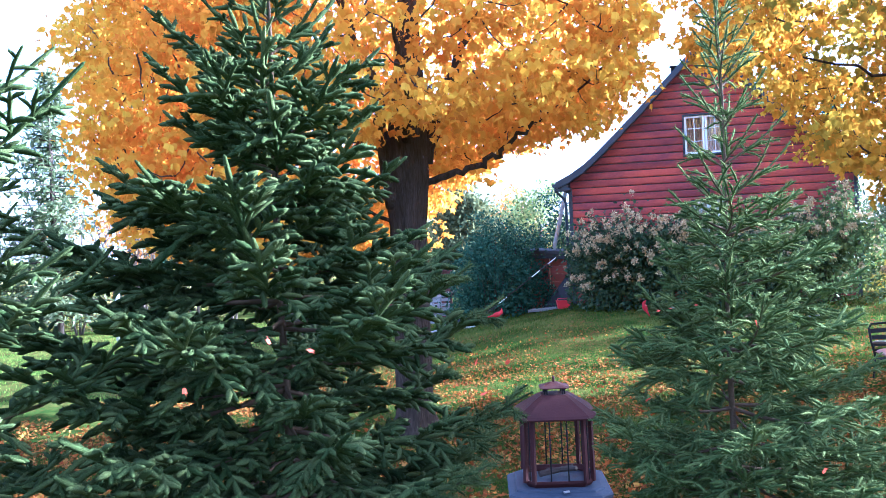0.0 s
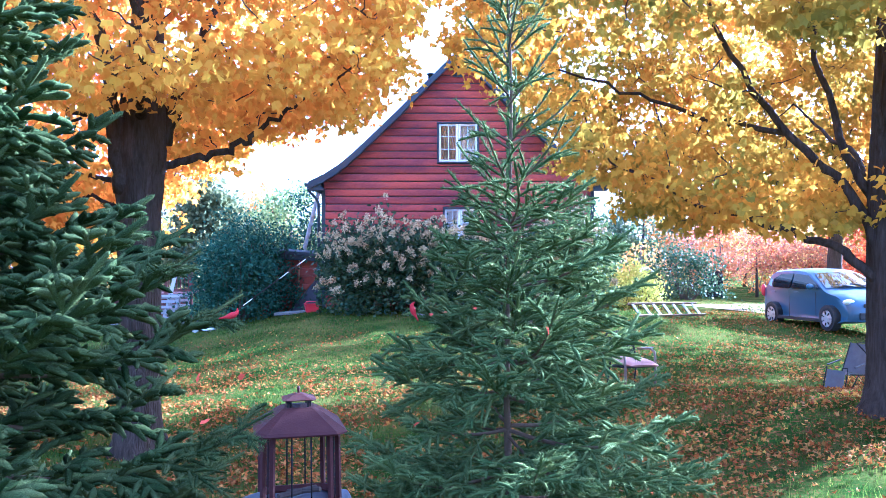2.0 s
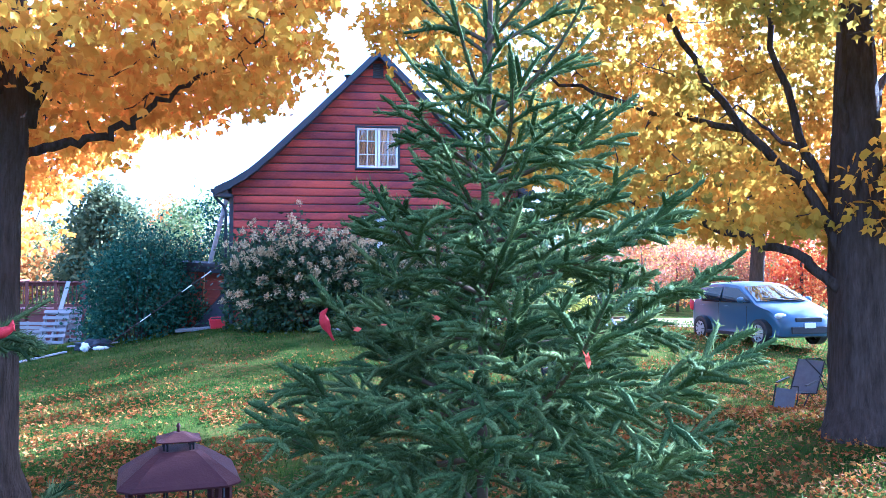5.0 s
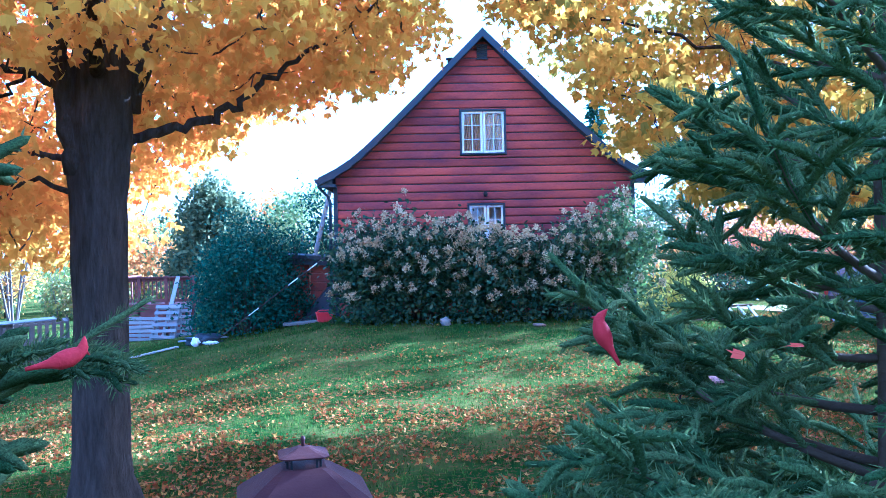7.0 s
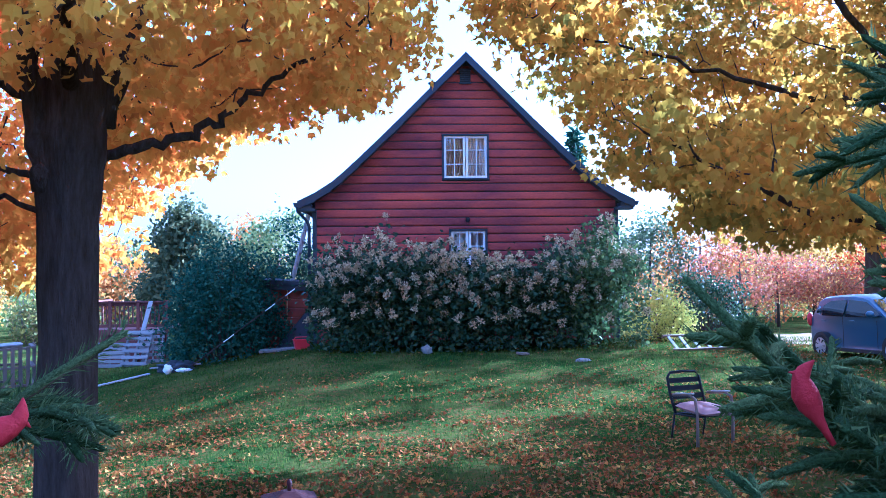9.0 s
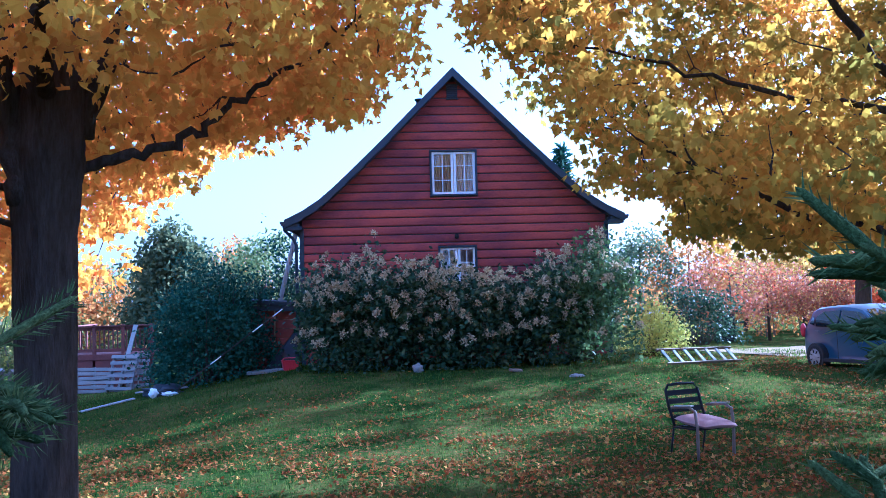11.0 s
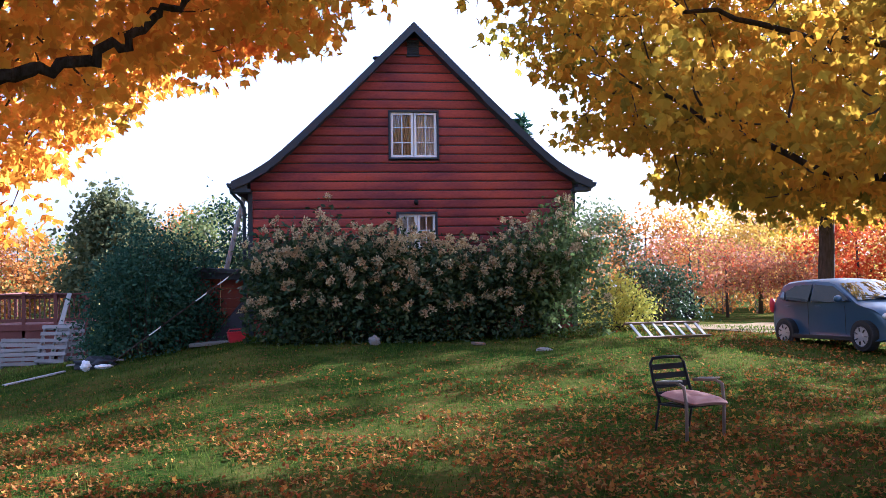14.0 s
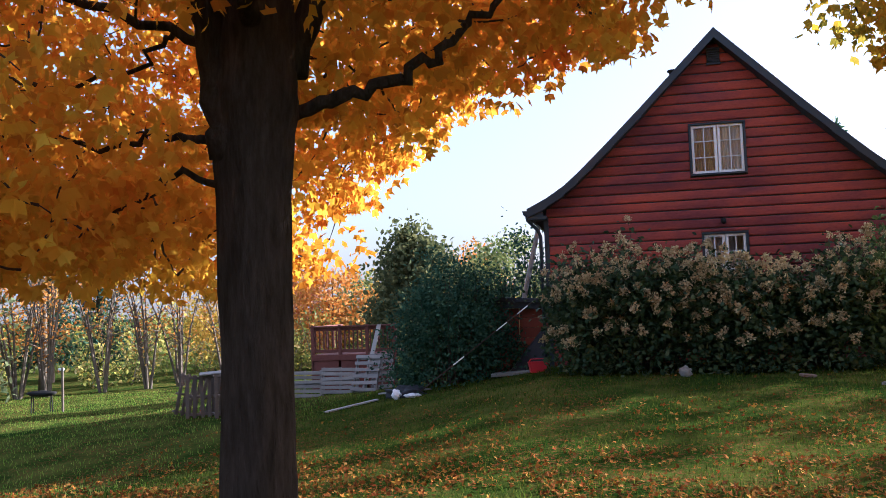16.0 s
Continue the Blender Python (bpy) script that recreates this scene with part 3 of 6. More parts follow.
# roof: two flared slopes with thickness, fascia and shingle courses
roof_g = Geo()
Y0, Y1 = -0.4, 9.4
for s in (-1, 1):
    top = [(s * x, z) for x, z in ROOF]
    und = [(s * max(0, x - 0.03), z - 0.15) for x, z in ROOF]
    for (a, b), (c, d) in zip(zip(top, top[1:]), zip(und, und[1:])):
        for p, q in ((a, b), (c, d)):
            roof_g.add([(p[0], Y0, p[1]), (q[0], Y0, q[1]), (q[0], Y1, q[1]), (p[0], Y1, p[1])], [(0, 1, 2), (0, 2, 3)])
        for y in (Y0, Y1):
            roof_g.add([(a[0], y, a[1]), (b[0], y, b[1]), (d[0], y, d[1]), (c[0], y, c[1])], [(0, 1, 2), (0, 2, 3)])
    roof_g.add([(top[-1][0], Y0, top[-1][1]), (und[-1][0], Y0, und[-1][1]), (und[-1][0], Y1, und[-1][1]), (top[-1][0], Y1, top[-1][1])], [(0, 1, 2), (0, 2, 3)])
roof = part("roof", roof_g, M_ROOF, house, "dark shingled roof with flared eaves")
for s in (-1, 1):
    g = Geo()
    for (xa, za), (xb, zb) in zip(ROOF, ROOF[1:]):
        g.add([(s * xa, Y0 - 0.025, za + 0.02), (s * xb, Y0 - 0.025, zb + 0.02), (s * xb, Y0 - 0.025, zb - 0.17), (s * xa, Y0 - 0.025, za - 0.2),
               (s * xa, Y0, za + 0.02), (s * xb, Y0, zb + 0.02), (s * xb, Y0, zb - 0.17), (s * xa, Y0, za - 0.2)],
              [(0, 1, 2), (0, 2, 3), (4, 5, 1), (4, 1, 0), (3, 2, 6), (3, 6, 7)])
    part("rake_trim", g, M_TRIM, roof)
    g = Geo()
    for (xa, za), (xb, zb) in zip(ROOF, ROOF[1:]):
        g.add([(s * xa, Y0 + 0.01, za - 0.17), (s * xb, Y0 + 0.01, zb - 0.17), (s * xb, -0.06, zb - 0.17), (s * xa, -0.06, za - 0.17)], [(0, 1, 2), (0, 2, 3)])
    part("soffit", g, M_TRIM, roof)
    part("eave_return", Geo().box((s * 3.9, -0.17, 3.24), (0.4, 0.42, 0.08)).box((s * 3.93, -0.17, 3.31), (0.3, 0.4, 0.12)), M_TRIM, roof)
    gut = Geo()
    prof = [(0.0, 0.0), (0.02, -0.09), (0.09, -0.1), (0.12, -0.02), (0.115, 0.0)]
    v = [(s * (4.1 + px), y, 3.4 + pz) for y in (Y0 - 0.02, 9.4) for px, pz in prof]
    gut.add(v, [tri for i in range(4) for tri in ((i, i + 1, i + 6), (i, i + 6, i + 5))] + [(0, 1, 2), (0, 2, 3), (0, 3, 4)])
    part("gutter", gut, M_TRIM, roof)
    part("corner_board", Geo().box((s * 3.74, -0.03, 1.45), (0.1, 0.09, 3.6)), M_TRIM, house)
part("downspout", Geo().tube([(-4.14, -0.3, 3.33), (-4.12, -0.3, 3.2), (-3.92, -0.12, 2.98), (-3.87, -0.1, 2.85), (-3.87, -0.1, 0.1)], 0.04, 8), M_TRIM, house, "dark metal downspout", True)
part("chimney_pipe", Geo().lathe([(0.0, 0.0), (0.09, 0.0), (0.09, 0.5), (0.13, 0.51), (0.13, 0.55), (0.0, 0.57)], (-0.72, 2.0, 6.3), 14), M_BLACKMETAL, house, "short dark roof vent pipe", True)

# gable vent
vent = part("gable_vent", Geo().box((0.0, -0.062, 6.55), (0.27, 0.03, 0.36)).box((0, -0.075, 6.72), (0.3, 0.05, 0.04)).box((0, -0.075, 6.38), (0.3, 0.05, 0.04)), M_TRIM, house)
for i in range(6):
    part("slat", Geo().box((0, -0.088, 6.43 + 0.05 * i), (0.24, 0.035, 0.008), (35, 0, 0), 0.002), M_TRIM, vent)
part("wall_lamp", Geo().lathe([(0.0, 0.03), (0.05, 0.02), (0.055, -0.05), (0.03, -0.08), (0.0, -0.09)], (0.02, -0.12, 3.0), 12).box((0.02, -0.075, 3.0), (0.07, 0.06, 0.1)), M_BLACKMETAL, house, "small dark wall lamp", True)


def house_window(x0, x1, z0, z1, curtain_right):
    w = part("window", Geo().box(((x0 + x1) / 2, -0.04, z1 + 0.022), (x1 - x0 + 0.09, 0.09, 0.044)).box(((x0 + x1) / 2, -0.04, z0 - 0.022), (x1 - x0 + 0.09, 0.1, 0.044))
             .box((x0 - 0.022, -0.04, (z0 + z1) / 2), (0.042, 0.088, z1 - z0)).box((x1 + 0.022, -0.04, (z0 + z1) / 2), (0.042, 0.088, z1 - z0)), M_TRIM, house, "casement window in dark trim")
    xm = (x0 + x1) / 2
    for a, b in ((x0 + 0.004, xm - 0.006), (xm + 0.006, x1 - 0.004)):
        fr = Geo()
        fr.box(((a + b) / 2, 0.0, z1 - 0.03), (b - a, 0.06, 0.056)).box(((a + b) / 2, 0.0, z0 + 0.03), (b - a, 0.06, 0.056))
        fr.box((a + 0.03, 0.0, (z0 + z1) / 2), (0.056, 0.058, z1 - z0 - 0.11)).box((b - 0.03, 0.0, (z0 + z1) / 2), (0.056, 0.058, z1 - z0 - 0.11))
        sash = part("sash", fr, M_WHITE, w, "white painted sash")
        mu = Geo().box(((a + b) / 2, -0.005, (z0 + z1) / 2), (0.022, 0.03, z1 - z0 - 0.12), None, 0.003)
        for f in (1 / 3, 2 / 3):
            mu.box(((a + b) / 2, -0.004, z0 + (z1 - z0) * f), (b - a - 0.12, 0.028, 0.022), None, 0.003)
        part("muntin", mu, M_WHITE, w)
        pane = part("pane", Geo().box(((a + b) / 2, 0.015, (z0 + z1) / 2), (b - a - 0.1, 0.004, z1 - z0 - 0.1), None, 0.001), M_PANE, w)
        pane.visible_shadow = False
    for a, b, d in ((xm + 0.03, x1 - 0.03, 0.05), (x0 + 0.03, xm - 0.03, 0.08)) if curtain_right else ():
        n = 30
        v = [(a + (b - a) * i / n, d + 0.022 * math.sin(i * 1.5), zz) for zz in (z0 + 0.03, z1 - 0.03) for i in range(n + 1)]
        part("curtain", Geo().add(v, [tri for i in range(n) for tri in ((i, i + 1, i + n + 2), (i, i + n + 2, i + n + 1))]), M_CURTAIN if d < 0.06 else M_BLIND, w, "pale curtain" if d < 0.06 else "tan blind", True)
    part("window_reveal", Geo().box(((x0 + x1) / 2, 0.9, (z0 + z1) / 2), (x1 - x0 + 1.5, 0.02, z1 - z0 + 1.2)), M_CURTAIN, w)


house_window(-0.55, 0.53, 4.02, 5.07, True)
house_window(-0.39, 0.47, 1.57, 2.71, False)

# low shed against the side of the house
annex = thing("lean_to_shed", (-4.75, 2.6, -0.35), "low red plank lean-to with dark flat roof beside the house", "shed")
for i in range(7):
    part("plank", Geo().box((0, -1.5, 0.12 + 0.232 * i), (1.85, 0.05, 0.226), None, 0.012), M_ANNEX, annex)
for sx in (-0.9, 0.88):
    part("wall", Geo().box((sx, 0.05, 0.85), (0.06, 3.0, 1.7)), M_ANNEX, annex)
part("roof", Geo().box((0, -0.05, 1.83), (2.1, 3.5, 0.1), (0, 4, 0)).box((0, -1.72, 1.74), (2.08, 0.05, 0.2), (0, 4, 0)), M_ROOF, annex)

# ---- trees ----
def branch_tube(geo, a, b, ra, rb_, rng, sag=0.0, steps=4, sides=6):
    a, b = np.array(a, float), np.array(b, float)
    d = np.linalg.norm(b - a)
    f = np.linspace(0, 1, steps + 1)[:, None]
    p = a + (b - a) * f + rng.normal(0, 0.035 * d, (steps + 1, 3)) * np.sin(np.pi * f) + np.array((0, 0, -sag * d)) * np.sin(np.pi * f)
    geo.tube(p, np.linspace(ra, rb_, steps + 1), sides, False)
    return p


def crown(rng, count, inside, box, gap):
    """Places of leaf clumps in a crown, none too near another."""
    out = np.zeros((0, 3))
    tries = 0
    while len(out) < count and tries < count * 60:
        tries += 1
        p = np.array([rng.uniform(*b) for b in box])
        if inside(p) and (len(out) == 0 or np.min(np.sum((out - p) ** 2, 1)) > gap * gap):
            out = np.vstack([out, p])
    return out


def connect(geo, rng, nodes, clumps, sag=0.06, thick=0.022):
    """Twigs that lead from the limbs to every clump."""
    nodes = np.array(nodes, float)
    d0 = np.min(np.linalg.norm(clumps[:, None] - nodes[None], axis=2), axis=1)
    for i in np.argsort(d0):
        c = clumps[i]
        k = np.argmin(np.linalg.norm(nodes - c, axis=1))
        d = np.linalg.norm(nodes[k] - c)
        p = branch_tube(geo, nodes[k], c, min(thick, 0.006 + 0.012 * d), 0.004, rng, sag, 4, 5)
        nodes = np.vstack([nodes, p[1:]])
    return nodes


def maple(name, base, trunk, limbs, inside, box, count, per, leaf_size, material, label, seed, spread=(0.52, 0.52, 0.3), gap=0.4, leaf=None):
    rng = np.random.default_rng(seed)
    tree = thing(name, base, label, "tree")
    b = np.array(base)
    g = Geo()
    pts, rad = [np.array(p) - b for p, r in trunk], [r for p, r in trunk]
    fine, fr = [], []
    for i in range(len(pts) - 1):
        n = 6
        for f in np.arange(n) / n:
            fine.append(pts[i] * (1 - f) + pts[i + 1] * f)
            fr.append(rad[i] * (1 - f) + rad[i + 1] * f)
    fine.append(pts[-1]); fr.append(rad[-1])
    ang = np.linspace(0, 2 * np.pi, 20, endpoint=False)
    rings = []
    for k, (p, r) in enumerate(zip(fine, fr)):
        lobes = 1 + 0.06 * np.sin(ang * 5 + 0.9 + 0.05 * k) + rng.normal(0, 0.02, 20)
        if p[2] < 0.5:
            lobes = lobes + 0.35 * (0.5 - p[2]) * (1 + np.sin(ang * 4 + 1.0))
        rings.append(np.stack([p[0] + np.cos(ang) * r * lobes, p[1] + np.sin(ang) * r * lobes, np.full(20, p[2])], -1))
    v = np.concatenate(rings)
    t = [tri for i in range(len(fine) - 1) for j in range(20) for tri in
         ((i * 20 + j, i * 20 + (j + 1) % 20, (i + 1) * 20 + (j + 1) % 20), (i * 20 + j, (i + 1) * 20 + (j + 1) % 20, (i + 1) * 20 + j))]
    g.add(v, t)
    part("trunk", g, M_BARK, tree, "", True)
    nodes = [fine[-1]]
    for path_pts, r0, r1 in limbs:
        lp = [np.array(p) - b for p in path_pts]
        dense = []
        for a, c in zip(lp, lp[1:]):
            for f in np.arange(5) / 5:
                dense.append(a * (1 - f) + c * f)
        dense.append(lp[-1])
        dense = np.array(dense)
        dense[1:-1] += rng.normal(0, 0.025, (len(dense) - 2, 3))
        lg = Geo().tube(dense, np.linspace(r0, r1, len(dense)), 10, True, 0.05, rng)
        part("limb", lg, M_BARK, tree, "", True)
        nodes += list(dense[2:])
    clumps = crown(rng, count, inside, box, gap) - b
    tg = Geo()
    connect(tg, rng, nodes, clumps)
    lv = []
    for c in clumps:
        k = int(per * rng.uniform(0.6, 1.4))
        q = rng.normal(0, 1, (k, 3))
        q *= (rng.uniform(0, 1, (k, 1)) ** 0.45) / np.linalg.norm(q, axis=1)[:, None]
        tip = rng.normal(0, 0.12, 2)
        q = q * np.array(spread) * rng.uniform(0.7, 1.2)
        q[:, 2] += q[:, 0] * tip[0] + q[:, 1] * tip[1] - 0.25 * (q[:, 0] ** 2 + q[:, 1] ** 2)
        lv.append(c + q)
    lv = np.concatenate(lv)
    part("fine_branching", tg, M_TWIG, tree, "", True)["kind"] = "stuff"
    size = rng.uniform(0.7, 1.25, len(lv)) * leaf_size
    cg, half = Geo(), rng.uniform(0, 1, len(lv)) < 0.55
    for pick, (shape, tris) in ((half, leaf or (LEAF5, LEAF5_T)), (~half, (LEAF3, LEAF3_T))):
        scatter(cg, rng, lv[pick], size[pick], shape, tris, 0.8, True)
    part("crown", cg, material, tree)["kind"] = "stuff"
    return tree


CROWN_RNG = np.random.default_rng(12)


def left_inside(p):
    x, y, z = p
    k = ((x + 5.35) / 4.15) ** 2 + ((y + 12.6) / 3.7) ** 2 + ((z - 4.4) / 4.2) ** 2
    if k > 1 or z > 6.2 and CROWN_RNG.uniform() > 0.2:
        return False
    lo = np.interp(x, [-9, -7.5, -6.9, -5.8, -5.4, -5.0, -4.5, -4.0, -3.6, -3.0, -2.4, -2.0, -1.7, -1.5, -1.2], [2.3, 2.05, 1.75, 1.7, 1.85, 2.3, 2.8, 3.05, 3.2, 3.4, 3.45, 3.55, 3.8, 4.15, 4.8])
    lo = 1.5 + (lo - 1.5) * max(1.0, (y + 20.3) / 8.3)
    if y < -13.4 and -5.3 < x < -3.1 and z < 3.35:
        return False
    lo += 0.2 if y < -14.5 else 0.0
    return z > lo and (k > (0.6 if x > -5.6 else 0.3) or z < lo + 0.8)


LB = on_ground(-4.45, -13.85, -0.05)
maple("maple_tree", LB,
      [((-4.454, -13.85, LB[2]), 0.3), ((-4.454, -13.85, LB[2] + 0.35), 0.248), ((-4.435, -13.85, 0.9), 0.23), ((-4.435, -13.85, 2.144), 0.24), ((-4.416, -13.85, 2.788), 0.29), ((-4.388, -13.85, 3.34), 0.25), ((-4.341, -13.8, 4.352), 0.18), ((-4.341, -13.65, 6.008), 0.08)],
      [([(-4.246, -13.75, 2.678), (-3.868, -13.7, 2.816), (-3.49, -13.65, 2.898), (-3.254, -13.65, 3.009), (-2.97, -13.65, 3.248), (-2.687, -13.6, 3.432), (-2.309, -13.55, 3.662), (-1.694, -13.45, 4.168)], 0.05, 0.012),
       ([(-4.671, -13.85, 3.156), (-4.955, -13.8, 3.34), (-5.285, -13.75, 3.174), (-6.041, -13.65, 3.082), (-6.797, -13.55, 3.248)], 0.026, 0.009),
       ([(-4.577, -13.95, 2.42), (-4.643, -14.0, 3.064), (-4.766, -14.05, 3.984), (-5.191, -14.15, 5.272)], 0.13, 0.05),
       ([(-4.199, -13.75, 2.972), (-3.962, -13.65, 3.8), (-3.49, -13.45, 4.904)], 0.12, 0.04),
       ([(-4.671, -13.85, 2.53), (-5.096, -13.85, 2.622), (-5.664, -13.75, 2.53), (-6.419, -13.55, 2.788)], 0.032, 0.012),
       ([(-4.671, -13.85, 2.236), (-5.002, -13.75, 2.374), (-5.474, -13.55, 2.236), (-6.041, -13.35, 2.052)], 0.026, 0.01),
       ([(-4.671, -13.95, 3.156), (-5.38, -14.25, 3.432), (-6.514, -14.65, 3.892), (-7.459, -14.85, 4.168)], 0.036, 0.012),
       ([(-4.435, -13.65, 3.064), (-4.53, -12.85, 3.524), (-4.719, -11.85, 4.076), (-4.813, -10.85, 4.536)], 0.08, 0.02),
       ([(-4.341, -14.05, 3.248), (-4.057, -14.95, 3.708), (-3.868, -15.95, 4.26)], 0.07, 0.02)],
      left_inside, ((-9.6, -1.15), (-16.4, -9.0), (1.2, 8.4)), 960, 66, 0.115, M_MAPLE_L, "orange-yellow sugar maple with thick dark trunk", 11)


def right_inside(p):
    x, y, z = p
    k = ((x - 5.1) / 5.9) ** 2 + ((y + 11.7) / 4.6) ** 2 + ((z - 4.8) / 4.4) ** 2
    if k > 1 or z > 6.4 and CROWN_RNG.uniform() > 0.2:
        return False
    if x > 8.0 and CROWN_RNG.uniform() > 0.5:
        return False
    lo = np.interp(x, [-0.9, -0.3, 0.3, 0.7, 1.0, 1.4, 1.8, 2.3, 3.0, 4.0, 6, 9], [4.4, 4.15, 3.95, 3.5, 3.2, 2.8, 2.5, 2.15, 2.0, 2.1, 2.05, 2.4])
    lo = 1.5 + (lo - 1.5) * max(1.0, (y + 20.4) / 8.4)
    if y < -13.4 and x < 4.6 and z < 4.2:
        return False
    lo += 0.5 if y < -14.8 else 0.0
    return z > lo and (k > (0.62 if x < 2.2 else 0.3) or z < lo + 0.7)


RB = on_ground(4.76, -13.5, -0.05)
maple("maple_tree", RB,
      [((4.72, -13.5, RB[2]), 0.4), ((4.72, -13.5, RB[2] + 0.4), 0.34), ((4.7, -13.5, 1.0), 0.31), ((4.67, -13.5, 2.2), 0.29), ((4.67, -13.5, 3.2), 0.25), ((4.72, -13.4, 4.6), 0.17), ((4.77, -13.3, 6.6), 0.07)],
      [([(4.47, -13.5, 1.35), (4.12, -13.35, 1.7), (3.5, -13.0, 2.0), (2.8, -12.5, 2.25), (2.0, -11.9, 2.75), (1.2, -11.4, 3.3)], 0.068, 0.014),
       ([(4.57, -13.5, 1.7), (4.17, -13.4, 2.4), (3.4, -13.1, 3.3), (2.7, -12.9, 4.5), (2.4, -12.7, 5.6)], 0.075, 0.02),
       ([(4.57, -13.4, 2.1), (4.22, -13.2, 2.9), (3.97, -13.0, 4.2), (3.7, -12.9, 5.6)], 0.068, 0.02),
       ([(4.57, -13.5, 2.6), (4.37, -13.7, 3.4), (4.27, -13.9, 4.6)], 0.06, 0.02),
       ([(3.5, -13.1, 3.2), (2.5, -12.2, 3.6), (1.5, -11.6, 4.1), (0.4, -11.2, 4.5)], 0.04, 0.01),
       ([(4.77, -13.2, 2.4), (4.87, -12.2, 3.0), (4.97, -11.0, 3.5), (5.07, -9.8, 4.1)], 0.05, 0.012),
       ([(4.97, -13.5, 2.6), (5.87, -13.4, 3.3), (7.07, -13.2, 4.0), (8.77, -12.8, 4.7)], 0.09, 0.02),
       ([(4.87, -13.3, 3.0), (5.77, -12.4, 4.0), (6.97, -11.2, 4.9), (7.97, -10.2, 5.4)], 0.06, 0.015)],
      right_inside, ((-0.9, 11.9), (-16.4, -7.3), (1.8, 9.2)), 1040, 66, 0.124, M_MAPLE_R, "yellow maple with green tinges and grey forked trunk", 23)


def shoots(geo, p, r, sides):
    """Needle-covered shoots as tapering rods: p holds three points for each shoot."""
    p, r = np.asarray(p, float), np.asarray(r, float)
    n = len(p)
    d = p[:, 2] - p[:, 0]
    d /= np.linalg.norm(d, axis=1)[:, None] + 1e-9
    u = np.cross(d, np.where(np.abs(d[:, 2:]) < 0.9, [[0.0, 0, 1]], [[1.0, 0, 0]]))
    u /= np.linalg.norm(u, axis=1)[:, None]
    w = np.cross(d, u)
    ang = np.linspace(0, 2 * np.pi, sides, endpoint=False)
    ring = np.cos(ang)[None, :, None] * u[:, None] + np.sin(ang)[None, :, None] * w[:, None]
    v = np.stack([p[:, i][:, None] + ring * (r * k)[:, None, None] for i, k in enumerate((0.75, 1.0, 0.62))], 1)
    v = np.concatenate([v.reshape(n, 3 * sides, 3), (p[:, 2] + d * r[:, None])[:, None]], 1)
    t = []
    for i in range(2):
        for j in range(sides):
            a, b = i * sides + j, i * sides + (j + 1) % sides
            t += [(a, b, b + sides), (a, b + sides, a + sides)]
    t += [(2 * sides + j, 2 * sides + (j + 1) % sides, 3 * sides) for j in range(sides)]
    t = np.array(t)[None] + (np.arange(n) * (3 * sides + 1))[:, None, None]
    return geo.add(v.reshape(-1, 3), t.reshape(-1, 3))


